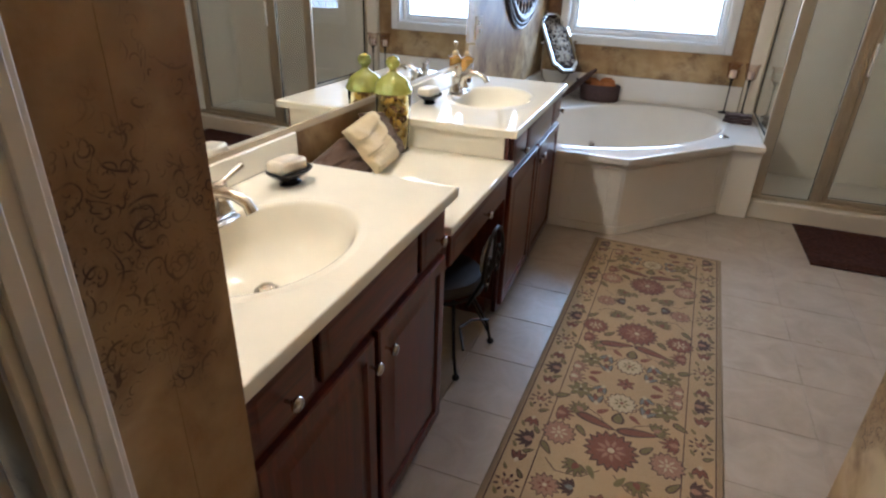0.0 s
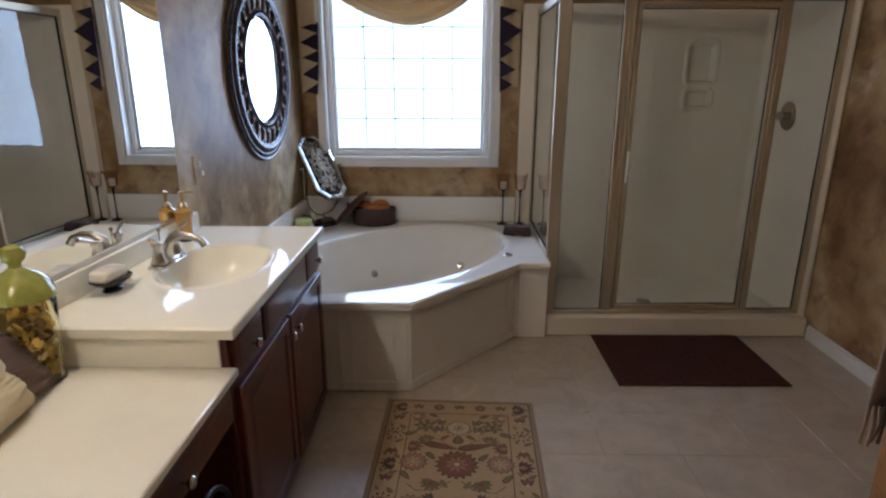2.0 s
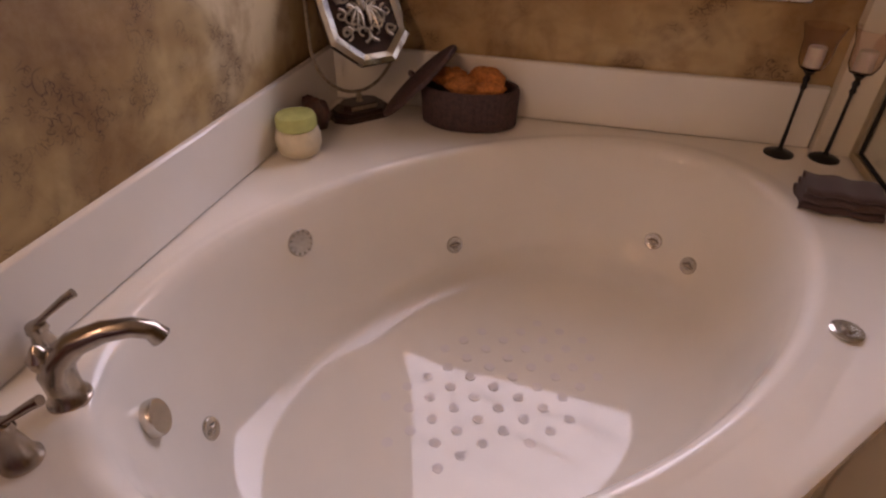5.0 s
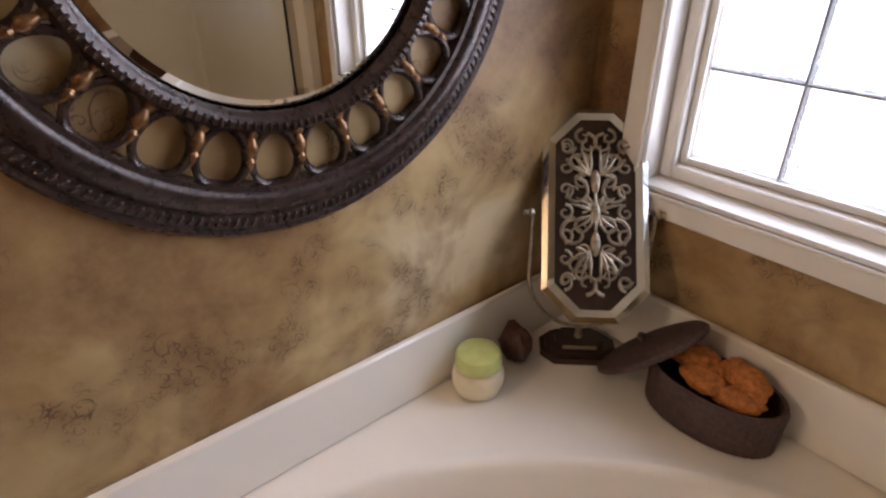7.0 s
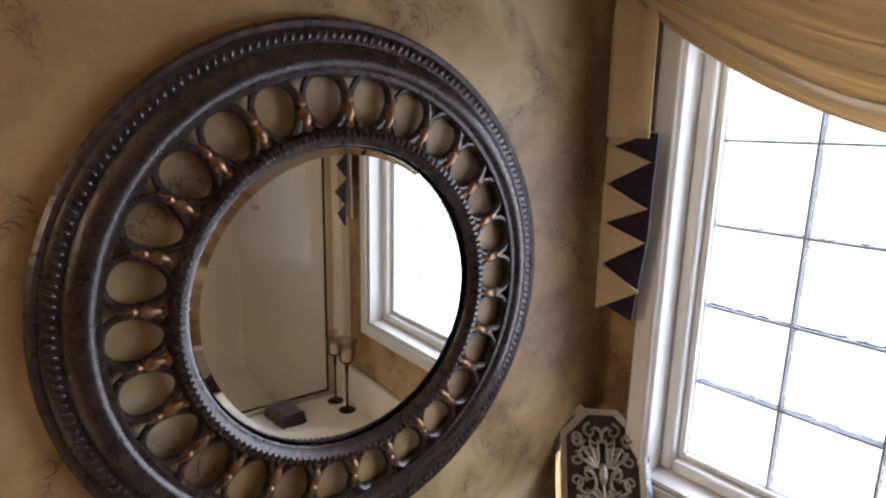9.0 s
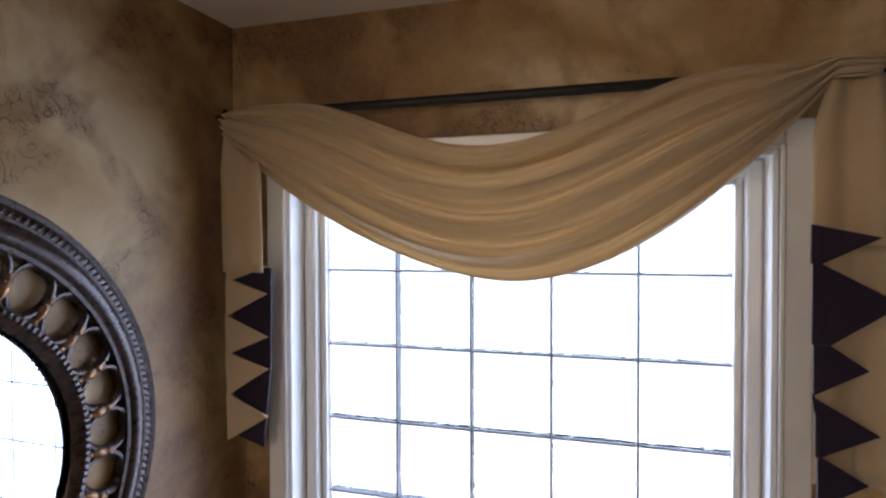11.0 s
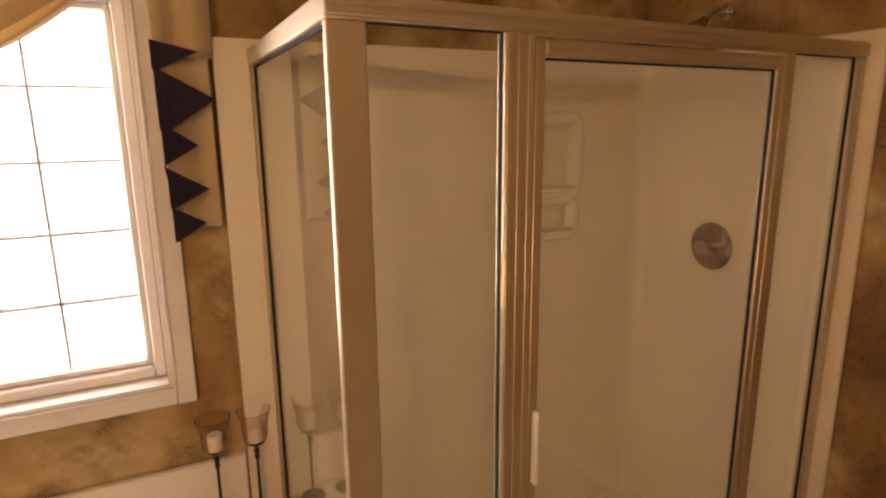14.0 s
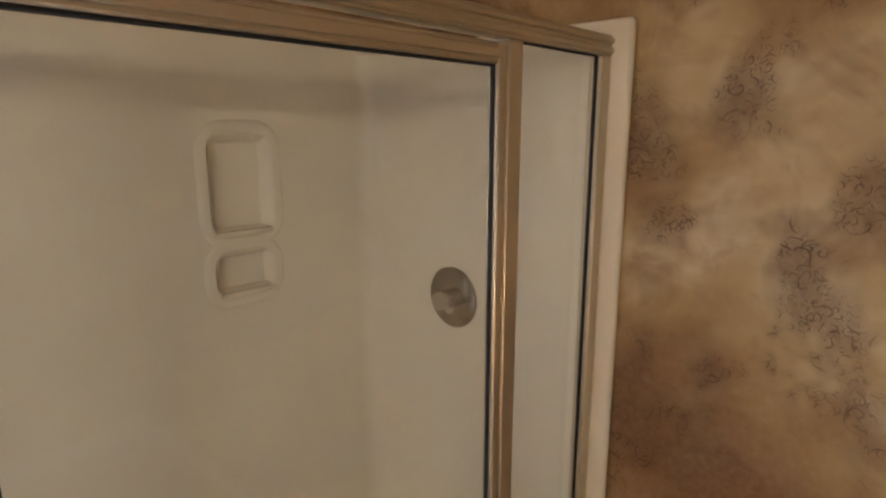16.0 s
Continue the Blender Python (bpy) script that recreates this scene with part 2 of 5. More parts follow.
    sprig = n.math("MULTIPLY", n.ramp(n.math("ABSOLUTE", n.math("SUBTRACT", n.noise(flat_uv.outputs[0], 17, 2, 0.5, 0.8), 0.5)), [(0.004, (1, 1, 1)), (0.012, (0, 0, 0))]),
                   n.ramp(n.noise(flat_uv.outputs[0], 31, 2), [(0.50, (0, 0, 0)), (0.58, (1, 1, 1))]))
    print_ = n.math("MAXIMUM", n.math("MAXIMUM", curls(15.0, 0.040, 0.021, 0.0014, 0.0), curls(27.0, 0.022, 0.013, 0.0011, 3.1)), n.math("MAXIMUM", curls(44.0, 0.013, 0.009, 0.0009, 7.7), sprig))
    print_ = n.math("MULTIPLY", print_, cluster)
    col = n.mix(n.math("MULTIPLY", stain, n.math("MULTIPLY_ADD", fine, 0.7, 0.28)), col, (0.150, 0.076, 0.032))
    n.base(n.mix(n.math("MULTIPLY", print_, n.math("MULTIPLY_ADD", n.noise(p, 9, 2), 1.0, 0.22)), col, (0.060, 0.030, 0.022)))
    n.put(Roughness=0.5, Specular_IOR_Level=0.28)
    n.bump(n.math("ADD", fine, n.math("MULTIPLY", print_, -0.4)), 0.2, 0.0012)
    return n.mat


def wood(name, dark, light, along="z", rough=0.30, coat=0.15):
    n = Nodes(name)
    s = {"x": (3, 40, 40), "y": (40, 3, 40), "z": (40, 40, 3)}[along]
    p = n.pos(*s)
    q = n.pos()
    g = n.noise(p, 1.0, 6, 0.65, 1.2)
    col = n.ramp(g, [(0.3, dark), (0.7, light)])
    col = n.mix(n.ramp(n.noise(q, 5, 3), [(0.4, (0, 0, 0)), (0.8, (0.35,) * 3)]), col, tuple(c * 0.5 for c in dark))
    n.base(col)
    n.put(Coat_Weight=coat, Coat_Roughness=0.12)
    n.link(n.math("MULTIPLY_ADD", g, 0.15, rough - 0.05), n.b.inputs["Roughness"])
    n.bump(g, 0.12, 0.001)
    return n.mat


def glass(name, colour=(1, 1, 1), rough=0.0, ior=1.45, wave=0.0, wscale=20.0):
    n = Nodes(name)
    n.base(colour)
    n.put(Roughness=rough, Transmission_Weight=1.0, IOR=ior)
    if wave:
        # light and dark of the wavy relief, put into the glass colour
        ripple_shade = n.noise(n.pos(30 * wscale, 30 * wscale, 80 * wscale), 1.0, 3, 0.55, 1.0)
        n.base(n.ramp(ripple_shade, [(0.38, (0.86, 0.91, 0.93)), (0.62, (1.0, 1.0, 1.0))]))
        n.bump(n.noise(n.pos(34 * wscale, 34 * wscale, 75 * wscale), 1.0, 2, 0.5, 0.8), wave, 0.012)
    return n.mat


def glow(name, colour, strength):
    n = Nodes(name)
    n.base(colour)
    n.put(Emission_Color=(*colour, 1), Emission_Strength=strength)
    return n.mat


PAPER = wallpaper()
MARBLE = plain("cultured_marble", (0.90, 0.865, 0.735), 0.055, vary=0.035, scale=5, bump=0.012, bscale=22)
ACRYLIC = plain("tub_acrylic", (0.80, 0.76, 0.685), 0.05, vary=0.03, scale=4, bump=0.012, bscale=14)
SURROUND = plain("shower_surround", (0.77, 0.70, 0.575), 0.09, vary=0.03, scale=3, bump=0.03, bscale=12)
TRIM = plain("white_trim_paint", (0.80, 0.78, 0.74), 0.32, vary=0.04, scale=9, bump=0.04, bscale=60)
CEIL = plain("ceiling_paint", (0.66, 0.56, 0.42), 0.8, vary=0.05, scale=6, bump=0.2, bscale=200)
CHERRY = wood("cherry_wood", (0.045, 0.007, 0.004), (0.17, 0.030, 0.012))
CHERRY_Y = wood("cherry_wood_level", (0.045, 0.007, 0.004), (0.17, 0.030, 0.012), "y")
NICKEL = plain("brushed_nickel", (0.62, 0.58, 0.52), 0.26, metal=1.0, vary=0.08, scale=60)
DARK_NICKEL = plain("aged_nickel", (0.42, 0.36, 0.30), 0.24, metal=1.0, vary=0.15, scale=40)
GOLD = Nodes("satin_gold_aluminium").put(Metallic=0.75, Roughness=0.43)
GOLD.base(GOLD.ramp(GOLD.noise(GOLD.pos(), 3.0, 2), [(0.3, (0.54, 0.46, 0.325)), (0.7, (0.60, 0.52, 0.385))]))
GOLD_ALU = GOLD.mat
GASKET = plain("black_gasket", (0.014, 0.012, 0.011), 0.85)
GLASS = glass("clear_glass", (0.93, 0.95, 0.93), 0.0, 1.36)
BLOCK = glass("wavy_block_glass", (0.98, 0.99, 1.0), 0.13, 1.2, 1.0, 1.0)
MIRROR = plain("mirror_silver", (0.86, 0.87, 0.86), 0.012, metal=1.0, vary=0.01)
BRONZE = plain("dark_bronze_resin", (0.034, 0.019, 0.015), 0.28, vary=0.55, scale=35, bump=0.3, bscale=150, metal=0.3)
BRASS = plain("rubbed_brass", (0.20, 0.10, 0.042), 0.35, metal=0.7, vary=0.6, scale=80)
GROUT = plain("grout", (0.40, 0.345, 0.275), 0.9, vary=0.12, scale=30, bump=0.3)
IRON = plain("black_iron", (0.016, 0.014, 0.013), 0.42, vary=0.3, scale=60, metal=0.5)


def haze():
    """Hazy daylight: pale sky over soft green growth and a warm, sunlit lawn."""
    n = Nodes("bright_haze_outside")
    p = n.pos()
    xyz = n.node("ShaderNodeSeparateXYZ")
    n.link(p, xyz.inputs[0])
    h = n.math("MULTIPLY_ADD", n.noise(p, 0.55, 4, 0.6), 0.9, n.math("MULTIPLY_ADD", xyz.outputs[2], 0.2, -0.05))
    col = n.ramp(h, [(0.15, (0.86, 0.80, 0.76)), (0.40, (0.86, 0.86, 0.84)), (0.60, (0.66, 0.82, 0.78)), (0.80, (0.76, 0.90, 0.97)), (1.0, (0.84, 0.94, 1.04))])
    n.base((0.5, 0.5, 0.5))
    n.link(col, n.b.inputs["Emission Color"])
    n.put(Emission_Strength=2.6)
    return n.mat


BACKDROP = haze()


def tile_material():
    n = Nodes("floor_tile")
    p = n.pos()
    info = n.node("ShaderNodeObjectInfo")
    a = n.noise(p, 7, 5, 0.62, 0.8)
    col = n.ramp(a, [(0.3, (0.39, 0.32, 0.25)), (0.55, (0.47, 0.40, 0.32)), (0.75, (0.53, 0.465, 0.385))])
    col = n.mix(n.math("MULTIPLY", info.outputs["Random"], 0.18), col, (0.42, 0.34, 0.25))
    n.base(col)
    n.link(n.math("MULTIPLY_ADD", n.noise(p, 18, 3), 0.2, 0.22), n.b.inputs["Roughness"])
    n.bump(n.noise(p, 40, 4, 0.6), 0.12, 0.002)
    return n.mat


TILE = tile_material()


def cloth(name, colour, vary=0.2, scale=260.0, sheen=0.25, bump=0.6, through=0.0):
    n = Nodes(name)
    p = n.pos()
    f = n.noise(p, scale, 3, 0.7)
    g = n.noise(p, 12, 4)
    col = n.ramp(f, [(0.25, tuple(c * (1 - vary) for c in colour)), (0.75, tuple(min(1, c * (1 + vary)) for c in colour))])
    n.base(n.mix(n.ramp(g, [(0.4, (0, 0, 0)), (0.8, (0.25,) * 3)]), col, tuple(c * 0.75 for c in colour)))
    n.put(Roughness=0.9, Sheen_Weight=sheen, Sheen_Roughness=0.5, Specular_IOR_Level=0.2)
    n.bump(f, bump, 0.002)
    if through:
        tr = n.node("ShaderNodeBsdfTranslucent")
        tr.inputs["Color"].default_value = (*colour, 1)
        both = n.node("ShaderNodeMixShader", Fac=through)
        n.link(n.b.outputs[0], both.inputs[1])
        n.link(tr.outputs[0], both.inputs[2])
        n.link(both.outputs[0], n.t.nodes["Material Output"].inputs["Surface"])
    return n.mat

# ---- the rooms' shell ----
XL, XR, YB, ZC = 0.42, 3.665, 5.055, 2.49      # vanity wall, shower wall, window wall, ceiling
LEAN = -1.17                                    # the vanity wall runs slightly out of square


def wall_x(y):
    return 0.412 + 0.0205 * (y - 1.6)


HALL_L, HALL_R, STUB_L, STUB_R = 0.985, 2.05, 0.665, 1.49
WX0, WX1, WZ0, WZ1 = 0.648, 1.812, 0.936, 2.10  # window opening


def wall(name, boxes, label):
    m = Mesh()
    for b in boxes:
        m.box(*b, b=0.0005)
    return single(name, m, PAPER, label, "wall", "structure", smooth=False)


wall("wall_north", [(0.28, WX0, YB, YB + 0.15, 0, ZC), (WX1, XR + 0.12, YB, YB + 0.15, 0, ZC),
                    (WX0, WX1, YB, YB + 0.15, 0, WZ0), (WX0, WX1, YB, YB + 0.15, WZ1, ZC)],
     "mottled ochre scroll wallpaper on the wall round the window")
west = Mesh().prism([(0.28, STUB_L), (wall_x(STUB_L), STUB_L), (wall_x(YB), YB), (0.28, YB)], 0, ZC)
single("wall_west", west, PAPER, "mottled ochre scroll wallpaper behind the vanity and bath", "wall", "structure", smooth=False)
wall("wall_east", [(XR, XR + 0.12, STUB_R - 0.11, YB, 0, ZC)], "mottled ochre scroll wallpaper beside the shower")
wall("wall_hall_west", [(0.28, HALL_L, STUB_L - 0.11, STUB_L, 0, ZC), (HALL_L - 0.11, HALL_L, 0.40, STUB_L - 0.11, 0, ZC),
                        (HALL_L - 0.11, HALL_L, -0.49, 0.40, 2.1, ZC), (HALL_L - 0.11, HALL_L, -1.3, -0.49, 0, ZC)],
     "ochre scroll wallpaper on the entry wall with a doorway")
wall("wall_hall_east", [(HALL_R, HALL_R + 0.11, -1.3, STUB_R, 0, ZC), (HALL_R + 0.11, XR, STUB_R - 0.11, STUB_R, 0, ZC)],
     "ochre scroll wallpaper on the short wall with towels")
wall("wall_south", [(HALL_L - 0.11, HALL_R + 0.11, -1.42, -1.3, 0, ZC)], "ochre scroll wallpaper closing the entry")
single("ceiling", Mesh().box(0.28, XR + 0.12, -1.42, YB + 0.15, ZC, ZC + 0.1, b=0.0005), CEIL, "matt beige painted ceiling", "ceiling", "structure", smooth=False)
floor = single("floor", Mesh().box(0.28, XR + 0.12, -1.42, YB + 0.15, -0.1, -0.0022, b=0.0005), GROUT, "beige ceramic floor tiles with pale grout", "floor", "structure", smooth=False)


def baseboard(name, x0, x1, y0, y1):
    m = Mesh()
    m.box(x0, x1, y0, y1, 0, 0.075, b=0.003)
    dx, dy = (x1 - x0), (y1 - y0)
    if dx < dy:
        s = 0.006 if x0 > 2.5 else -0.006
        m.box(x0 + max(s, 0), x1 + min(s, 0), y0, y1, 0.0755, 0.092, b=0.004)
    else:
        m.box(x0, x1, y0, y1 - 0.006, 0.0755, 0.092, b=0.004)
    return single(name, m, TRIM, "white painted baseboard along the floor", "baseboard", "structure")


baseboard("baseboard_east", XR - 0.014, XR - 0.001, STUB_R + 0.001, 4.10)
baseboard("baseboard_hall", HALL_R - 0.014, HALL_R - 0.001, -1.29, STUB_R)
baseboard("baseboard_stub", HALL_R + 0.001, XR - 0.016, STUB_R + 0.001, STUB_R + 0.014)

# entry door in its casing
door = thing("door_1", (HALL_L - 0.055, -0.05, 0), "white painted entry door, closed, in a white casing", "door", kind="structure")


def casing_strip(y0, y1, z0, z1):
    m = Mesh()
    if z1 - z0 > y1 - y0:
        m.box(0.056, 0.070, y0, y1, z0, z1, b=0.003)
        m.box(0.070, 0.078, y0 + 0.012, y0 + 0.034, z0, z1, b=0.003)
        m.box(0.070, 0.075, y1 - 0.03, y1 - 0.01, z0, z1, b=0.003)
    else:
        m.box(0.056, 0.070, y0, y1, z0, z1, b=0.003)
        m.box(0.070, 0.078, y0, y1, z1 - 0.034, z1 - 0.012, b=0.003)
    return m


part("casing", casing_strip(0.435, 0.515, 0, 2.17), TRIM, door, "white moulded casing")
part("casing", casing_strip(-0.515, -0.435, 0, 2.17), TRIM, door)
part("casing", casing_strip(-0.434, 0.434, 2.09, 2.17), TRIM, door)
part("leaf", Mesh().box(-0.02, 0.02, -0.43, 0.43, 0.008, 2.085, b=0.003), TRIM, door)
for pz in ((0.2, 0.95), (1.1, 1.95)):
    for py in ((-0.34, -0.05), (0.05, 0.34)):
        part("panel", Mesh().box(0.021, 0.027, py[0], py[1], pz[0], pz[1], b=0.005), TRIM, door)

# ---- window ----
win = thing("window_1", (1.23, YB, 1.518), "white framed window of wavy square glass blocks", "window", kind="structure")


def ring(x0, x1, z0, z1, w, y0, y1, b=0.003):
    """Four mitre-free strips round an opening."""
    return [(x0, x0 + w, y0, y1, z0, z1, b), (x1 - w, x1, y0, y1, z0, z1, b), (x0 + w, x1 - w, y0, y1, z0, z0 + w, b), (x0 + w, x1 - w, y0, y1, z1 - w, z1, b)]


def local(strip):
    x0, x1, y0, y1, z0, z1, b = strip
    return Mesh().box(x0 - 1.23, x1 - 1.23, y0 - YB, y1 - YB, z0 - 1.518, z1 - 1.518, b)


for s in ring(0.597, 1.875, 0.878, 2.16, 0.056, YB - 0.020, YB - 0.001, 0.004):
    part("casing", local(s), TRIM, win)
for s in ring(0.645, 1.821, 0.928, 2.108, 0.011, YB - 0.027, YB - 0.0205, 0.003):
    part("casing_bead", local(s), TRIM, win)
for s in ring(0.651, 1.811, 0.937, 2.099, 0.012, YB - 0.012, YB + 0.10, 0.002):
    part("jamb", local(s), TRIM, win)
for s in ring(0.664, 1.798, 0.950, 2.086, 0.034, YB + 0.055, YB + 0.13, 0.006):
    part("sash", local(s), TRIM, win)
for s in ring(0.6985, 1.7615, 0.9855, 2.0505, 0.017, YB + 0.082, YB + 0.13, 0.004):
    part("sash_bead", local(s), TRIM, win)
BARS = plain("grey_block_joint", (0.36, 0.39, 0.46), 0.5)
for k in range(1, 5):
    t = 0.206 * k
    part("glazing_bar", local((0.716 + t - 0.0030, 0.716 + t + 0.0030, YB + 0.0905, YB + 0.125, 1.004, 2.032, 0.001)), BARS, win)
for k in range(1, 5):
    t = 0.206 * k
    for j in range(5):
        u = 0.716 + 0.206 * j
        part("glazing_bar", local((u + 0.0038, u + 0.2022, YB + 0.0908, YB + 0.124, 1.004 + t - 0.0030, 1.004 + t + 0.0030, 0.001)), BARS, win)
pane = Mesh().box(-0.1000, 0.1000, -0.010, 0.010, -0.1000, 0.1000, b=0.001)
pane_data = pane.data("pane", BLOCK)
for i in range(5):
    for j in range(5):
        ob = new("pane", pane_data)
        ob.parent = win
        ob.location = (0.819 + 0.206 * i - 1.23, 0.110, 1.107 + 0.206 * j - 1.518)
        ob.visible_shadow = False
ground = Mesh().box(-60, 60, YB + 0.3, 120, -3.2, -3.0, b=0.001)
single("ground", ground, plain("pale_ground", (0.42, 0.40, 0.34), 0.9, vary=0.2, scale=0.8), "pale sunlit ground outside the window", "ground", "structure", smooth=False)
backdrop = Mesh().add([(-14, 9.0, -3.0), (17, 9.0, -3.0), (17, 9.0, 9), (-14, 9.0, 9)], [(0, 1, 2, 3)])
single("backdrop", backdrop, BACKDROP, "bright hazy daylight beyond the glass blocks", "backdrop", "structure", smooth=False)

# ---- vanity ----
CZ, DZ, CX = 0.862, 0.738, 0.978   # basin counters, desk, front edge


def deck_with_bowl(outline, centre, a, b, rot, top, lip, profile, n=120, skirt=0.03):
    """A slab with an oval bowl: outline counter-clockwise, profile of (share of the oval, depth)."""
    c, s = math.cos(rot), math.sin(rot)
    angles = [2 * math.pi * i / n for i in range(n)]
    for x, y in outline:
        angles.append(math.atan2(y - centre[1], x - centre[0]) % (2 * math.pi))
    angles = sorted(angles)
    outer, oval = [], []
    for t in angles:
        dx, dy = math.cos(t), math.sin(t)
        best = 1e9
        for i in range(len(outline)):
            (x0, y0), (x1, y1) = outline[i], outline[(i + 1) % len(outline)]
            ex, ey = x1 - x0, y1 - y0
            den = dx * ey - dy * ex
            if abs(den) > 1e-9:
                u = ((x0 - centre[0]) * ey - (y0 - centre[1]) * ex) / den
                w = ((x0 - centre[0]) * dy - (y0 - centre[1]) * dx) / den
                if u > 0 and -1e-6 <= w <= 1 + 1e-6:
                    best = min(best, u)
        outer.append((centre[0] + dx * best, centre[1] + dy * best))
        lx, ly = dx * c + dy * s, -dx * s + dy * c
        r = 1 / math.sqrt((lx / a) ** 2 + (ly / b) ** 2)
        oval.append((dx * r, dy * r))
    k = len(angles)
    rings = [[(x, y, top - skirt) for x, y in outer]]
    rings.append([(x, y, top - 0.004) for x, y in outer])
    e = 0.004
    for inset in (e, 2.0 * e):      # the second keeps the deck flat up to its eased edge
        rings.append([(x + (centre[0] - x) * inset / 0.3, y + (centre[1] - y) * inset / 0.3, top) for x, y in outer])
    for share, depth in profile:
        rings.append([(centre[0] + x * share, centre[1] + y * share, top - depth) for x, y in oval])
    m = Mesh()
    verts = [p for r in rings for p in r]
    faces = [(q * k + i, q * k + (i + 1) % k, (q + 1) * k + (i + 1) % k, (q + 1) * k + i) for q in range(len(rings) - 1) for i in range(k)]
    faces.append(tuple((len(rings) - 1) * k + i for i in range(k)))
    return m.add(verts, faces)


SINK = [(1.12, 0.0), (1.10, 0.0), (1.05, -0.004), (1.0, 0.0), (0.97, 0.008), (0.92, 0.03), (0.84, 0.065), (0.70, 0.098), (0.5, 0.118), (0.28, 0.127), (0.1, 0.13)]
KNOB = [(0.004, 0), (0.0045, 0.014), (0.009, 0.018), (0.0145, 0.023), (0.0155, 0.027), (0.013, 0.031), (0.006, 0.033), (0.0, 0.0335)]


def front(parent, name, y0, y1, z0, z1, x, knob=None, panel=True):
    """A raised-panel drawer front or door with its knob."""
    if panel:
        steps = [(0, 0), (0, 0.015), (0.004, 0.019), (0.040, 0.019), (0.046, 0.010), (0.056, 0.010), (0.078, 0.018), (0.082, 0.018)]
    else:
        steps = [(0, 0), (0, 0.010), (0.003, 0.013), (0.008, 0.013), (0.018, 0.018), (0.022, 0.0185)]
    m = Mesh().relief(y0, y1, z0, z1, steps, pose(x + 0.0004, 0, 0))
    ob = part(name, m, CHERRY if panel else CHERRY_Y, parent)
    if knob:
        part("knob", Mesh().lathe(KNOB, 16, pose(x + 0.0185, knob[0], knob[1], 0, 90, 0)), NICKEL, ob, "satin nickel knob")
    return ob


def vanity_cabinet(y0, y1, label):
    v = thing("vanity_cabinet", (0, 0, 0), label, "cabinet", "vanity cabinets")
    x = CX - 0.035
    m = Mesh().box(0.39, x - 0.02, y0 + 0.002, y1 - 0.002, 0.09, 0.69, b=0.002)
    m.box(0.39, x - 0.05, y0 + 0.002, y1 - 0.002, 0.0, 0.0895, b=0.002)
    part("body", m, CHERRY, v)
    for e in (y0 + 0.002, y1 - 0.018):
        part("side_panel", Mesh().box(0.39, x - 0.02, e, e + 0.016, 0.6902, CZ - 0.032, b=0.001), CHERRY, v)
    f = Mesh()
    f.box(x - 0.0195, x, y0, y0 + 0.035, 0.03, CZ - 0.032, b=0.002).box(x - 0.0195, x, y1 - 0.035, y1, 0.03, CZ - 0.032, b=0.002)
    f.box(x - 0.0195, x, y0 + 0.0352, y1 - 0.0352, 0.03, 0.085, b=0.002).box(x - 0.0195, x, y0 + 0.0352, y1 - 0.0352, 0.655, 0.70, b=0.002)
    f.box(x - 0.0195, x, y0 + 0.0352, y1 - 0.0352, CZ - 0.06, CZ - 0.032, b=0.002)
    part("face_frame", f, CHERRY_Y, v)
    w = y1 - y0
    a, b = y0 + w * 0.25, y1 - w * 0.22
    zt0, zt1 = 0.685, CZ - 0.045
    front(v, "drawer", y0 + 0.025, a - 0.012, zt0, zt1, x, ((y0 + a) / 2, 0.745), False)
    front(v, "false_front", a + 0.012, b - 0.012, zt0, zt1, x, None, False)
    front(v, "drawer", b + 0.012, y1 - 0.02, zt0, zt1, x, ((b + y1) / 2, 0.745), False)
    c = (y0 + y1) / 2
    front(v, "door", y0 + 0.025, c - 0.012, 0.06, 0.662, x, (c - 0.04, 0.60))
    front(v, "door", c + 0.012, y1 - 0.02, 0.06, 0.662, x, (c + 0.04, 0.60))
    return v


vanity_cabinet(STUB_L + 0.002, 1.585, "dark cherry vanity cabinet with raised-panel doors and nickel knobs")
vanity_cabinet(2.296, 3.345, "dark cherry vanity cabinet standing next to the bath")


def faucet(at, rz=0.0):
    """Centerset tap with two lever handles and an arched spout; spout along +x."""
    f = thing("basin_faucet", at, "brushed nickel basin faucet with two lever handles", "faucet", "basin faucets", rz)
    base = Mesh().box(-0.032, 0.032, -0.088, 0.088, 0.0, 0.012, b=0.006).box(-0.026, 0.026, -0.080, 0.080, 0.0122, 0.024, b=0.008)
    part("base", base, NICKEL, f)
    pts = [(0.0, 0, 0.022), (0.002, 0, 0.055), (0.018, 0, 0.082), (0.052, 0, 0.099), (0.092, 0, 0.098), (0.124, 0, 0.085), (0.137, 0, 0.064)]
    part("spout", Mesh().tube(pts, [0.024, 0.019, 0.0165, 0.0145, 0.013, 0.0125, 0.0145], 16), NICKEL, f)
    part("lift_rod", Mesh().lathe([(0.003, 0.05), (0.003, 0.112), (0.007, 0.116), (0.006, 0.126), (0.0, 0.128)], 12, pose(-0.020, 0, 0)), NICKEL, f)
    for s in (-1, 1):
        h = part("handle", Mesh().lathe([(0.026, 0.022), (0.025, 0.030), (0.018, 0.046), (0.0145, 0.070), (0.019, 0.078), (0.018, 0.090), (0.0, 0.096)], 20, pose(0, 0.060 * s, 0)), NICKEL, f)
        part("lever", Mesh().tube([(0, 0.060 * s, 0.086), (0.006, 0.080 * s, 0.096), (0.012, 0.110 * s, 0.110), (0.014, 0.128 * s, 0.116)], [0.008, 0.006, 0.0075, 0.0085], 12), NICKEL, h)
    return f


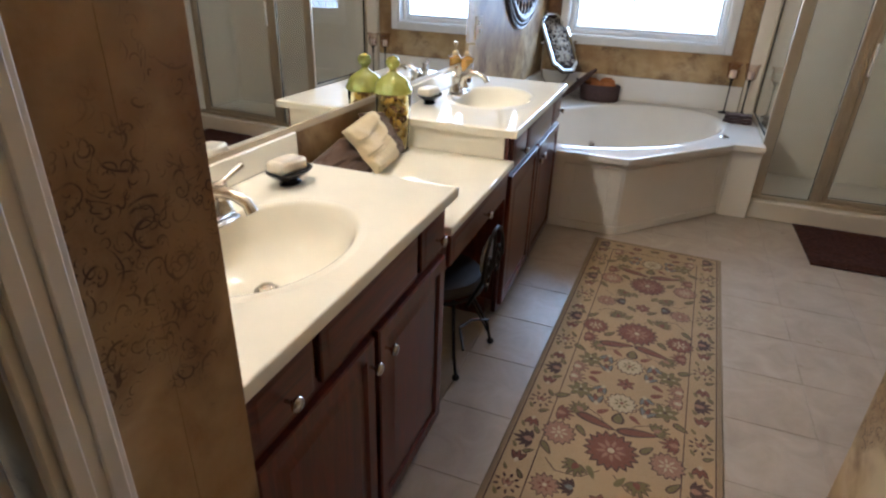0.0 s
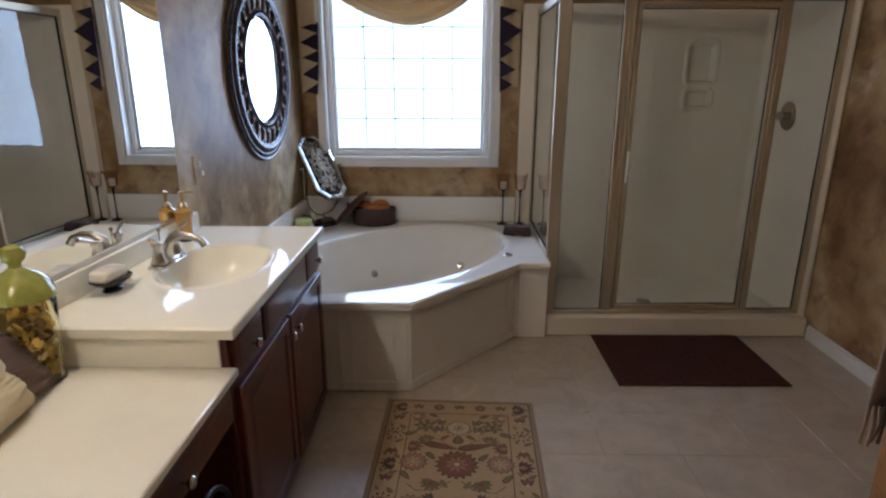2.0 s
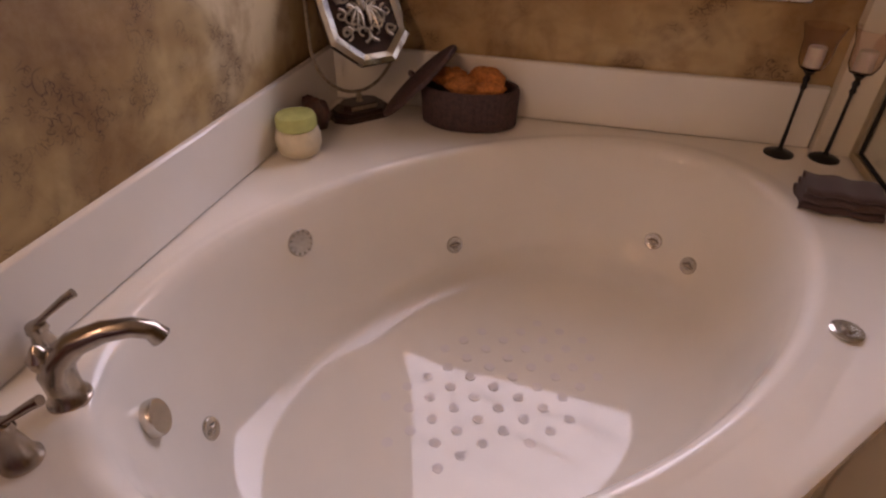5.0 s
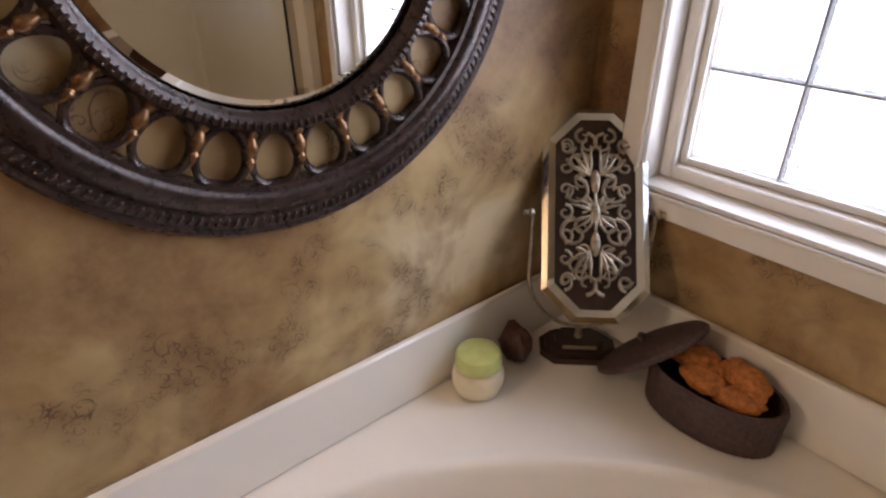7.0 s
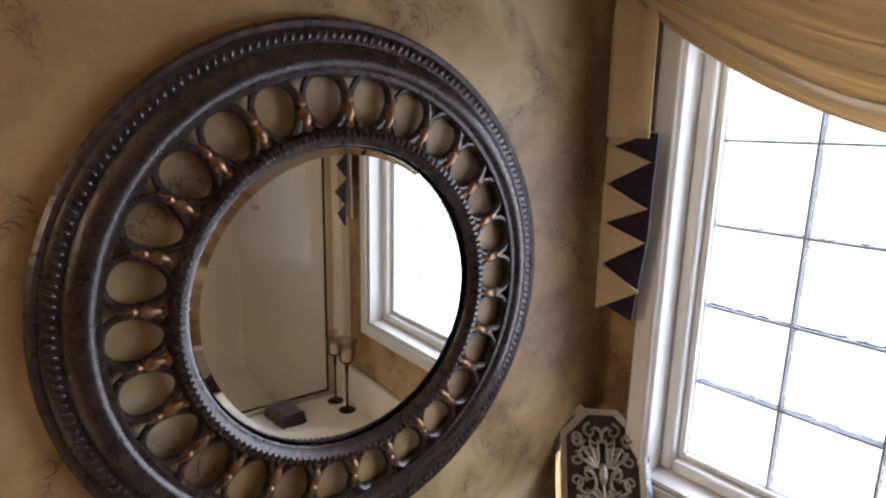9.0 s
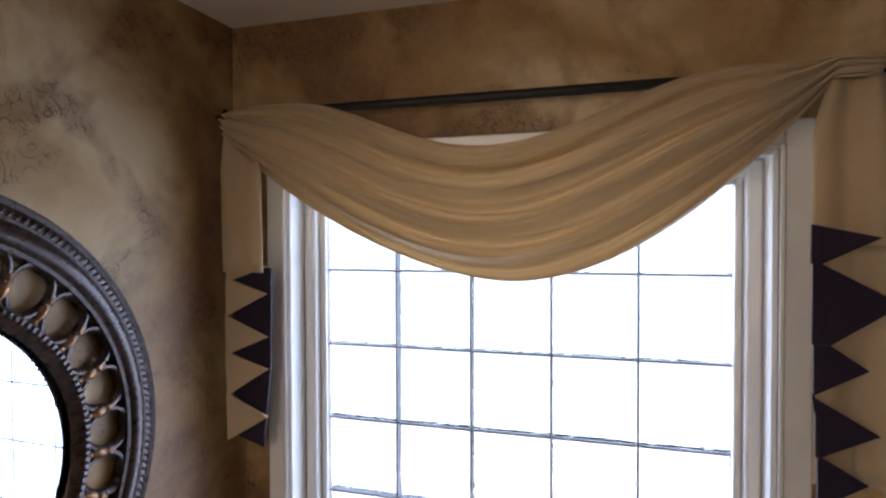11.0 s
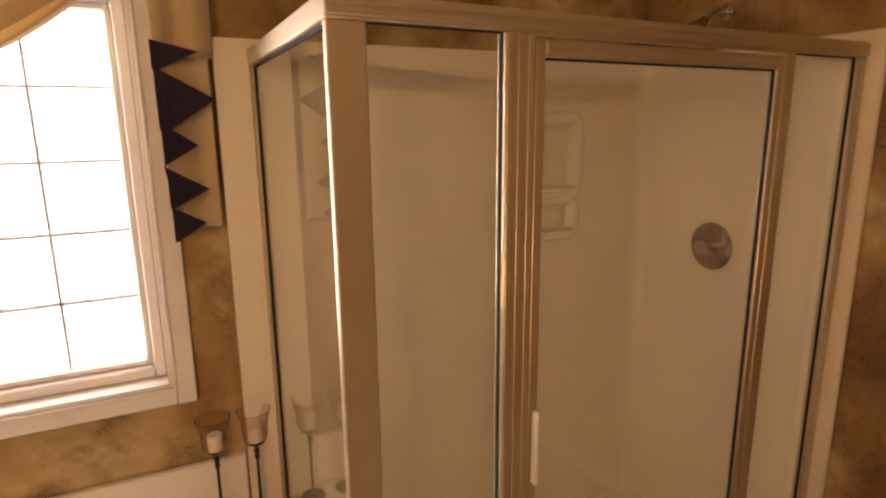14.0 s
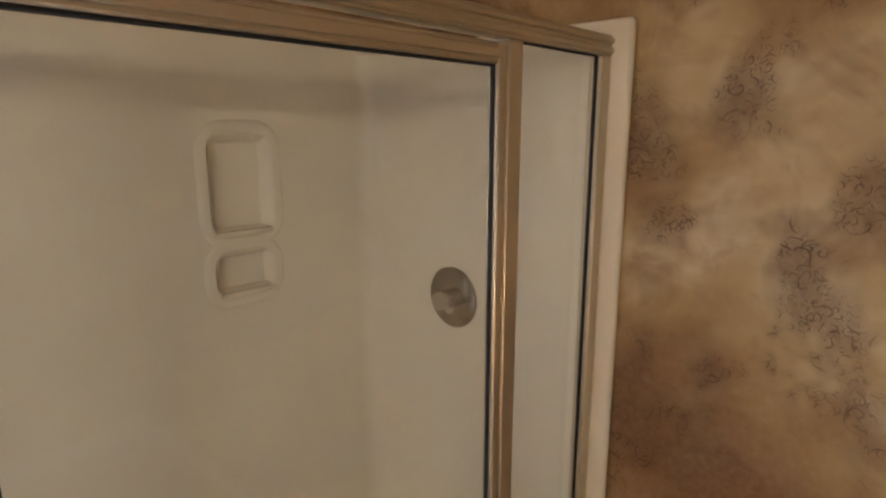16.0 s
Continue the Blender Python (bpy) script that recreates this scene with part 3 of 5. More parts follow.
def basin_counter(y0, y1, sink_y, left_splash, right_end):
    t = thing("vanity_counter", (0, 0, 0), "glossy cream cultured marble counter with a moulded oval basin", "counter", "basin counters")
    outline = [(0.39, y0), (CX, y0), (CX, y1), (0.39, y1)]
    part("top", deck_with_bowl(outline, (0.715, sink_y), 0.18, 0.245, 0, CZ, 0.01, SINK), MARBLE, t, angle=55)
    part("backsplash", Mesh().box(0.001, 0.020, 0, right_end - y0 - 0.002, CZ + 0.0005, CZ + 0.08, b=0.004, m=pose(wall_x(y0), y0 + 0.002, 0, 0, 0, LEAN)), MARBLE, t)
    part("drain", Mesh().lathe([(0.030, 0), (0.030, 0.005), (0.022, 0.007), (0.020, 0.004), (0.017, 0.016), (0.012, 0.018), (0.0, 0.0185)], 24, pose(0.70, sink_y - 0.0, CZ - 0.131)), NICKEL, t)
    faucet((XL + 0.128, sink_y, CZ - 0.001), 0)
    return t


basin_counter(STUB_L + 0.002, 1.608, 1.09, True, 1.64)
basin_counter(2.262, 3.356, 2.82, False, 3.285)

desk = thing("makeup_desk", (0, 0, 0), "low cream marble desk top with a cherry drawer", "desk")
part("top", Mesh().box(0.39, CX - 0.006, 1.587, 2.294, DZ - 0.025, DZ, b=0.004), MARBLE, desk)
part("side_splash", Mesh().box(0.39, CX - 0.05, 2.284, 2.2945, DZ + 0.0005, CZ - 0.0305, b=0.002), MARBLE, desk)
part("side_splash", Mesh().box(0.39, CX - 0.05, 1.587, 1.604, DZ + 0.0005, CZ - 0.0305, b=0.002), MARBLE, desk)
part("apron", Mesh().box(CX - 0.055, CX - 0.036, 1.588, 2.293, 0.575, DZ - 0.0255, b=0.002), CHERRY_Y, desk)
front(desk, "drawer", 1.625, 2.265, 0.59, 0.695, CX - 0.0355, (1.945, 0.645), False)
part("bracket", Mesh().box(0.39, CX - 0.06, 1.588, 1.60, 0.60, DZ - 0.0255, b=0.002), CHERRY, desk)

# wall mirror over the counters
vm = thing("vanity_mirror", (wall_x(1.95), 1.95, 0.95), "large frameless vanity mirror in a thin metal channel", "mirror", rz=LEAN)
part("glass", Mesh().box(0.001, 0.007, -1.27, 1.225, 0.0, 0.98, b=0.001), MIRROR, vm)
part("channel", Mesh().box(0.001, 0.012, -1.27, 1.225, -0.014, 0.001, b=0.001).box(0.0075, 0.0115, -1.27, 1.225, 0.0012, 0.008, b=0.0008), GOLD_ALU, vm)


def light_bar(y):
    t = thing("vanity_light_bar", (wall_x(y), y, 2.055), "brass vanity light bar with four round bulbs", "lamp", "vanity light bars")
    part("back_plate", Mesh().box(0.001, 0.03, -0.36, 0.36, -0.055, 0.055, b=0.006), GOLD_ALU, t)
    for k in range(4):
        yy = -0.27 + 0.18 * k
        s = part("socket", Mesh().lathe([(0.028, 0.03), (0.026, 0.06), (0.02, 0.065)], 16, pose(0, yy, 0, 0, 90, 0)), GOLD_ALU, t)
        part("bulb", Mesh().ball((0.095, yy, 0), 0.034), BULB, s)
    return t


BULB = glow("warm_bulb", (1.0, 0.83, 0.58), 155.0)
light_bar(1.10)
light_bar(2.56)

# ---- corner bath ----
TZ = 0.478
tub = thing("corner_bathtub", (0, 0, 0), "glossy white corner whirlpool bath with an oval basin and panelled skirt", "bathtub")
TUB_OUT = [(wall_x(3.412) + 0.002, 3.412), (1.358, 3.412), (1.932, 4.045), (2.108, 4.045), (2.108, YB - 0.002), (wall_x(YB) + 0.002, YB - 0.002)]
TUB_C, TUB_ROT = (1.222, 4.238), radians(47.5)
TUB_PROFILE = [(1.085, 0.0), (1.07, 0.0), (1.035, -0.005), (1.01, -0.003), (0.99, 0.008), (0.975, 0.03), (0.955, 0.09), (0.93, 0.17), (0.895, 0.26), (0.85, 0.33), (0.79, 0.37), (0.70, 0.388), (0.55, 0.394), (0.3, 0.396), (0.1, 0.397)]
part("basin", deck_with_bowl(TUB_OUT, TUB_C, 0.81, 0.515, TUB_ROT, TZ, 0.01, TUB_PROFILE, 160, 0.035), ACRYLIC, tub, angle=60)
part("splash", Mesh().box(0.002, 0.022, 0, 1.61, TZ + 0.0005, TZ + 0.183, b=0.005, m=pose(wall_x(3.42), 3.42, 0, 0, 0, LEAN)), ACRYLIC, tub)
part("splash", Mesh().box(wall_x(YB) + 0.004, 2.0, YB - 0.024, YB - 0.002, TZ + 0.0005, TZ + 0.186, b=0.005), ACRYLIC, tub)
sk = Mesh().prism([(0.47, 3.452), (1.345, 3.452), (1.918, 4.098), (2.106, 4.098), (2.106, 4.2), (1.85, 4.2), (1.30, 3.56), (0.47, 3.56)], 0.0, TZ - 0.0355)
part("skirt", sk, ACRYLIC, tub, smooth=False)


def skirt_panel(m, length):
    """Raised frame strips along local x, proud towards -y."""
    out = []
    for x0, x1, z0, z1, d in ((0.0, length, 0.0, 0.055, 0.010), (0.0, length, 0.40, 0.442, 0.006), (0.0, 0.07, 0.0555, 0.3995, 0.006), (length - 0.07, length, 0.0555, 0.3995, 0.006)):
        out.append(Mesh().box(x0, x1, -d, 0.0005, z0, z1, b=0.004, m=m))
    return out


ang = math.degrees(math.atan2(4.098 - 3.452, 1.918 - 1.345))
for m_, ln in ((pose(1.0, 3.452, 0), 0.335), (pose(1.345, 3.452, 0, 0, 0, ang), 0.86)):
    for strip in skirt_panel(m_, ln):
        part("skirt_strip", strip, ACRYLIC, tub)
part("pilaster", Mesh().box(1.935, 2.104, 4.084, 4.0975, 0.0, TZ - 0.036, b=0.003), ACRYLIC, tub)


def tub_wall(t, depth):
    """A place on the basin's wall at the angle t (degrees) and depth, and the way inwards."""
    share = np.interp(depth, [p[1] for p in TUB_PROFILE], [p[0] for p in TUB_PROFILE])
    c, s = math.cos(TUB_ROT), math.sin(TUB_ROT)
    lx, ly = 0.81 * share * math.cos(radians(t)), 0.515 * share * math.sin(radians(t))
    nx, ny = -math.cos(radians(t)) / 0.80, -math.sin(radians(t)) / 0.495
    p = Vector((TUB_C[0] + lx * c - ly * s, TUB_C[1] + lx * s + ly * c, TZ - depth))
    return p, Vector((nx * c - ny * s, nx * s + ny * c, 0.0)).normalized()


def facing(p, way):
    return Matrix.Translation(p) @ way.to_track_quat("Z", "Y").to_matrix().to_4x4()


def jet(t, depth, kind):
    p, way = tub_wall(t, depth)
    way = (way + Vector((0, 0, 0.35))).normalized()
    m = facing(p - way * 0.004, way)
    if kind == "jet":
        ob = part("jet", Mesh().lathe([(0.027, 0), (0.027, 0.006), (0.024, 0.010), (0.012, 0.008), (0.010, 0.004), (0.006, 0.010), (0.0, 0.011)], 20, m), NICKEL, tub, "chrome whirlpool jet")
        part("nozzle", Mesh().box(-0.018, 0.018, -0.004, 0.004, 0.006, 0.012, b=0.002, m=m), DARK_NICKEL, ob)
    elif kind == "suction":
        ob = part("suction_cover", Mesh().lathe([(0.036, 0), (0.036, 0.008), (0.033, 0.012), (0.0, 0.013)], 28, m), NICKEL, tub, "round chrome suction cover")
        for k in range(12):
            part("slot", Mesh().box(0.026, 0.031, -0.0012, 0.0012, 0.0105, 0.0135, b=0.0005, m=m @ pose(0, 0, 0, 0, 0, 30 * k)), GASKET, ob)
    else:
        part("overflow", Mesh().lathe([(0.037, 0), (0.037, 0.022), (0.034, 0.027), (0.0, 0.028)], 28, m), NICKEL, tub, "chrome overflow plate")


for t, d, kind in ((113, 0.10, "suction"), (76, 0.28, "jet"), (14.5, 0.27, "jet"), (-1.5, 0.29, "jet"), (156.5, 0.305, "jet"), (166, 0.145, "overflow"), (-95, 0.22, "jet")):
    jet(t, d, kind)
part("air_control", Mesh().lathe([(0.030, 0), (0.030, 0.006), (0.024, 0.010), (0.014, 0.010), (0.012, 0.016), (0.0, 0.017)], 24, pose(1.875, 4.19, TZ)), NICKEL, tub, "chrome air control on the rim")
GRIP = plain("matt_grip_dots", (0.72, 0.68, 0.655), 0.55, vary=0.06)
dot_data = Mesh().lathe([(0.014, 0), (0.0135, 0.0012), (0.0, 0.0013)], 12).data("grip_dot", GRIP)
for i in range(-5, 6):
    for j in range(-3, 4):
        if (i / 5.2) ** 2 + (j / 3.2) ** 2 < 1:
            c_, s_ = math.cos(TUB_ROT), math.sin(TUB_ROT)
            lx, ly = i * 0.062 + (j % 2) * 0.031, j * 0.06
            ob = new("grip_dot", dot_data)
            ob.parent = tub
            ob.location = (TUB_C[0] + lx * c_ - ly * s_, TUB_C[1] + lx * s_ + ly * c_, TZ - 0.396)

tf = thing("bath_faucet", (0.60, 3.69, TZ), "aged nickel bath faucet with arched spout and two levers", "faucet", rz=32)
part("spout_base", Mesh().lathe([(0.034, 0), (0.034, 0.006), (0.028, 0.012), (0.026, 0.03), (0.022, 0.038), (0.0, 0.04)], 24), DARK_NICKEL, tf)
part("spout", Mesh().tube([(0, 0, 0.03), (0.0, 0, 0.06), (0.012, 0, 0.088), (0.04, 0, 0.112), (0.085, 0, 0.126), (0.125, 0, 0.124), (0.15, 0, 0.112), (0.16, 0, 0.094)], [0.026, 0.027, 0.025, 0.021, 0.018, 0.0165, 0.016, 0.018], 16), DARK_NICKEL, tf)
part("finial", Mesh().lathe([(0.012, 0.07), (0.018, 0.085), (0.020, 0.10), (0.013, 0.11), (0.007, 0.12), (0.0, 0.124)], 16, pose(-0.01, 0, 0)), DARK_NICKEL, tf)
for s in (-1, 1):
    h = part("handle", Mesh().lathe([(0.030, 0), (0.030, 0.006), (0.024, 0.014), (0.019, 0.04), (0.014, 0.062), (0.018, 0.07), (0.016, 0.082), (0.0, 0.088)], 20, pose(-0.045, 0.105 * s, 0)), DARK_NICKEL, tf)
    part("lever", Mesh().tube([(-0.045, 0.105 * s, 0.08), (-0.026, 0.110 * s, 0.094), (0.008, 0.116 * s, 0.116), (0.024, 0.118 * s, 0.124)], [0.008, 0.006, 0.0075, 0.0085], 12), DARK_NICKEL, h)

# ---- shower ----
SY, SX, SZ = 4.170, 2.116, 1.885     # front glass, side glass, underside of the header
sh = thing("shower_enclosure", (0, 0, 0), "framed glass shower enclosure in satin gold aluminium", "shower")
pan = Mesh().box(SX - 0.005, XR - 0.002, 4.2255, YB - 0.002, 0, 0.055, b=0.004)
pan = part("pan", pan, SURROUND, sh, "white shower pan with a low curb")
part("curb", Mesh().box(SX - 0.005, XR - 0.002, 4.115, 4.225, 0, 0.122, b=0.008), SURROUND, pan)
part("side_curb", Mesh().box(SX - 0.005, SX + 0.045, 4.2255, YB - 0.002, 0.0555, TZ, b=0.006), SURROUND, pan)
part("floor_drain", Mesh().lathe([(0.045, 0), (0.045, 0.004), (0.038, 0.006), (0.0, 0.005)], 24, pose(2.83, 4.55, 0.055)), NICKEL, sh)
NB = YB - 0.048      # face of the moulded back wall
back = Mesh()
xs, zs = [2.005, 3.125, 3.30, XR - 0.002], [0.0555, 1.30, 1.415, 1.465, 1.72, 1.960]
grid_v = [(x, NB, z) for z in zs for x in xs]
grid_f = [(4 * j + i, 4 * j + i + 1, 4 * j + i + 5, 4 * j + i + 4) for j in range(5) for i in range(3) if (i, j) not in ((1, 1), (1, 3))]
back.add(grid_v, grid_f)
recess = []
for za, zb in ((1.30, 1.415), (1.465, 1.72)):
    lipv = [(3.125, NB, za), (3.30, NB, za), (3.30, NB, zb), (3.125, NB, zb)]
    mid = [(3.133, NB + 0.012, za + 0.006), (3.292, NB + 0.012, za + 0.006), (3.292, NB + 0.012, zb - 0.010), (3.133, NB + 0.012, zb - 0.010)]
    bot = [(3.140, YB - 0.004, za + 0.010), (3.285, YB - 0.004, za + 0.010), (3.285, YB - 0.004, zb - 0.022), (3.140, YB - 0.004, zb - 0.022)]
    recess.append(Mesh().add(lipv + mid + bot, [(a + i, a + (i + 1) % 4, a + 4 + (i + 1) % 4, a + 4 + i) for a in (0, 4) for i in range(4)] + [(8, 9, 10, 11)]))
bs = part("back_surround", back, SURROUND, sh)
part("top_edge", Mesh().box(2.005, XR - 0.002, NB + 0.0005, YB - 0.002, 1.935, 1.9598, b=0.002), SURROUND, bs)
part("side_edge", Mesh().box(2.005, 2.012, NB + 0.0005, YB - 0.002, TZ, 1.935, b=0.002), SURROUND, bs)
part("end_surround", Mesh().box(XR - 0.022, XR - 0.002, 4.15, NB - 0.0005, 0.0555, 1.96, b=0.006), SURROUND, sh)
cove = Mesh()
cove.grid(lambda u, v: (XR - 0.022 - 0.05 * (1 - math.sin(u * math.pi / 2)), NB - 0.05 * (1 - math.cos(u * math.pi / 2)), 0.056 + v * 1.89), 8, 1)
part("cove", cove, SURROUND, sh)


def rim(x0, x1, z0, z1, r, w, y, d, n=6):
    """A soft-cornered frame, proud towards -y."""
    pts = []
    for cx, cz, a0 in ((x1 - r, z1 - r, 0), (x0 + r, z1 - r, 90), (x0 + r, z0 + r, 180), (x1 - r, z0 + r, 270)):
        for k in range(n + 1):
            a = radians(a0 + 90 * k / n)
            pts.append((cx + r * math.cos(a), cz + r * math.sin(a), math.cos(a), math.sin(a)))
    prof = [(0.0, 0.0), (0.10, 0.7), (0.35, 1.0), (0.65, 1.0), (0.9, 0.6), (1.0, 0.0)]
    k = len(pts)
    m = Mesh()
    verts = [(x + nx * w * t, y - d * h, z + nz * w * t) for t, h in prof for x, z, nx, nz in pts]
    faces = [(q * k + i, q * k + (i + 1) % k, (q + 1) * k + (i + 1) % k, (q + 1) * k + i) for q in range(len(prof) - 1) for i in range(k)]
    return m.add(verts, faces)


shelf = rim(3.125, 3.30, 1.455, 1.725, 0.045, 0.032, NB, 0.006)
niche = part("soap_niche", shelf, SURROUND, sh, "moulded soap shelf recesses")
for hollow in recess:
    part("recess", hollow, SURROUND, niche)
part("lower_rim", rim(3.125, 3.29, 1.295, 1.415, 0.04, 0.032, NB, 0.006), SURROUND, niche)
part("ledge", Mesh().box(3.13, 3.295, NB - 0.012, NB + 0.03, 1.458, 1.470, b=0.005), SURROUND, niche)
part("ledge", Mesh().box(3.13, 3.295, NB - 0.012, NB + 0.03, 1.293, 1.305, b=0.005), SURROUND, niche)


def bar(name, x0, x1, y0, y1, z0, z1, flutes="", label=""):
    """An aluminium section with two raised beads along its length on the room side."""
    ob = part(name, Mesh().box(x0, x1, y0, y1, z0, z1, b=0.003), GOLD_ALU, sh, label)
    if flutes == "x":
        for t in (0.12, 0.58):
            part("bead", Mesh().box(x0, x1, y0 - 0.006, y0 + 0.002, z0 + (z1 - z0) * t, z0 + (z1 - z0) * (t + 0.28), b=0.003), GOLD_ALU, ob)
    if flutes == "z":
        for t in (0.06, 0.40, 0.74):
            part("bead", Mesh().box(x0 + (x1 - x0) * t, x0 + (x1 - x0) * (t + 0.2), y0 - 0.0014, y0 + 0.002, z0, z1, b=0.0014), GOLD_ALU, ob)
    return ob


CB = 0.123
bar("header", SX - 0.02, XR - 0.023, SY - 0.018, SY + 0.018, SZ, SZ + 0.041, "x")
bar("side_header", SX - 0.018, SX + 0.018, SY + 0.0185, NB - 0.001, SZ, SZ + 0.045)
bar("sill", SX - 0.018, XR - 0.023, SY - 0.018, SY + 0.018, CB, CB + 0.026)
bar("corner_post", SX - 0.018, SX + 0.050, SY - 0.016, SY + 0.006, CB + 0.0262, SZ - 0.0002)
bar("hinge_post", 2.440, 2.510, SY - 0.017, SY + 0.017, CB + 0.0262, SZ - 0.0002, "z")
bar("strike_post", 3.281, 3.322, SY - 0.017, SY + 0.017, CB + 0.0262, SZ - 0.0002)
bar("wall_jamb", 3.606, XR - 0.0225, SY - 0.017, SY + 0.017, CB + 0.0262, SZ - 0.0002)
bar("side_jamb", SX - 0.015, SX + 0.015, NB - 0.033, NB - 0.001, TZ + 0.024, SZ - 0.0002)
bar("side_sill", SX - 0.015, SX + 0.015, SY + 0.0065, NB - 0.001, TZ + 0.001, TZ + 0.0238)


def framed_pane(name, x0, x1, z0, z1, parent, y=SY):
    ob = part(name, Mesh().box(x0 + 0.001, x1 - 0.001, y - 0.003, y + 0.003, z0 + 0.001, z1 - 0.001, b=0.001), GLASS, parent, "clear glass pane")
    ob.visible_shadow = False
    g = 0.003
    m = Mesh()
    for s in ((x0, x0 + g, z0, z1), (x1 - g, x1, z0, z1), (x0 + g, x1 - g, z0, z0 + g), (x0 + g, x1 - g, z1 - g, z1)):
        m.box(s[0], s[1], y - 0.006, y + 0.006, s[2], s[3], b=0.001)
    part("gasket", m, GASKET, ob, "black rubber gasket")
    return ob


framed_pane("fixed_pane", SX + 0.0502, 2.4398, CB + 0.0265, SZ - 0.0005, sh)
framed_pane("fixed_pane", 3.3222, 3.6058, CB + 0.0265, SZ - 0.0005, sh)
sp = part("side_pane", Mesh().box(SX - 0.003, SX + 0.003, SY + 0.008, NB - 0.036, TZ + 0.026, SZ - 0.003, b=0.001), GLASS, sh, "clear glass pane")
sp.visible_shadow = False
gm = Mesh()
gm.box(SX - 0.007, SX + 0.007, NB - 0.041, NB - 0.0332, TZ + 0.024, SZ - 0.0005, b=0.001)
gm.box(SX - 0.007, SX + 0.007, SY + 0.0065, NB - 0.0415, SZ - 0.008, SZ - 0.0005, b=0.001)
gm.box(SX - 0.007, SX + 0.007, SY + 0.0065, NB - 0.0415, TZ + 0.024, TZ + 0.031, b=0.001)
part("gasket", gm, GASKET, sp)
D0, D1, DZ0, DZ1 = 2.5115, 3.2795, CB + 0.03, 1.876
sdoor = part("door", Mesh().box(D0 + 0.0252, D1 - 0.0232, SY - 0.003, SY + 0.003, DZ0 + 0.0312, DZ1 - 0.0352, b=0.001), GLASS, sh, "framed clear glass shower door, closed")
sdoor.visible_shadow = False
for s in ((D0, D0 + 0.024, DZ0, DZ1), (D1 - 0.022, D1, DZ0, DZ1), (D0 + 0.0242, D1 - 0.0222, DZ0, DZ0 + 0.03), (D0 + 0.0242, D1 - 0.0222, DZ1 - 0.034, DZ1)):
    part("stile" if s[3] - s[2] > 1 else "rail", Mesh().box(s[0], s[1], SY - 0.014, SY + 0.014, s[2], s[3], b=0.003), GOLD_ALU, sdoor)
part("rail_bead", Mesh().box(D0 + 0.0242, D1 - 0.0222, SY - 0.019, SY - 0.0138, DZ1 - 0.026, DZ1 - 0.008, b=0.002), GOLD_ALU, sdoor)
gm = Mesh()
for s in ((D0 + 0.0242, D0 + 0.0272, DZ0 + 0.03, DZ1 - 0.034), (D1 - 0.0252, D1 - 0.0222, DZ0 + 0.03, DZ1 - 0.034), (D0 + 0.0274, D1 - 0.0254, DZ0 + 0.0302, DZ0 + 0.033), (D0 + 0.0274, D1 - 0.0254, DZ1 - 0.0382, DZ1 - 0.0342)):
    gm.box(s[0], s[1], SY - 0.006, SY + 0.006, s[2], s[3], b=0.001)
part("door_gasket", gm, GASKET, sdoor)
part("door_handle", Mesh().box(D0 + 0.006, D0 + 0.020, SY - 0.036, SY - 0.0145, 0.92, 1.10, b=0.005), TRIM, sdoor, "small pale pull handle")

# the front runs slightly out of square with the wall
FRONT = pose(SX, SY, 0, 0, 0, 1.5) @ pose(-SX, -SY, 0)
for ob in sh.children:
    if ob.name.split(".")[0] in ("header", "sill", "hinge_post", "strike_post", "wall_jamb", "fixed_pane", "door"):
        ob.matrix_local = FRONT

valve = thing("shower_valve", (XR - 0.0225, 4.645, 1.265), "brushed nickel shower valve with a round plate and lever", "shower valve")
part("plate", Mesh().lathe([(0.088, 0), (0.088, 0.004), (0.077, 0.011), (0.045, 0.014), (0.0, 0.015)], 36, pose(0, 0, 0, 0, -90, 0)), DARK_NICKEL, valve)
part("hub", Mesh().lathe([(0.026, 0.012), (0.024, 0.03), (0.030, 0.042), (0.026, 0.062), (0.0, 0.066)], 24, pose(0, 0, 0, 0, -90, 0)), NICKEL, valve)
part("lever", Mesh().tube([(-0.052, 0, 0.0), (-0.058, -0.02, -0.006), (-0.066, -0.048, -0.014)], [0.011, 0.009, 0.011], 12), NICKEL, valve)
head = thing("overhead_shower", (XR, 4.68, 2.085), "chrome shower head on a bent arm above the surround", "shower head")
part("flange", Mesh().lathe([(0.030, 0.001), (0.028, 0.008), (0.014, 0.012)], 20, pose(0, 0, 0, 0, -90, 0)), NICKEL, head)
part("arm", Mesh().tube([(-0.005, 0, 0), (-0.05, 0, 0.006), (-0.085, 0, -0.012), (-0.11, 0, -0.038)], 0.009, 12), NICKEL, head)
part("nozzle", Mesh().lathe([(0.014, 0), (0.018, 0.02), (0.034, 0.045), (0.038, 0.06), (0.034, 0.064), (0.0, 0.065)], 24, pose(-0.108, 0, -0.03, 0, 222, 0)), DARK_NICKEL, head)

# ---- round openwork mirror ----
rm = thing("round_mirror", (wall_x(4.26), 4.26, 1.528), "large round wall mirror in a dark bronze openwork frame", "mirror", rz=LEAN)
FX = pose(0, 0, 0, 0, 90, 0)   # local z to the room


def pol(r, a, d=0.0):
    return (d, r * math.sin(a), r * math.cos(a))


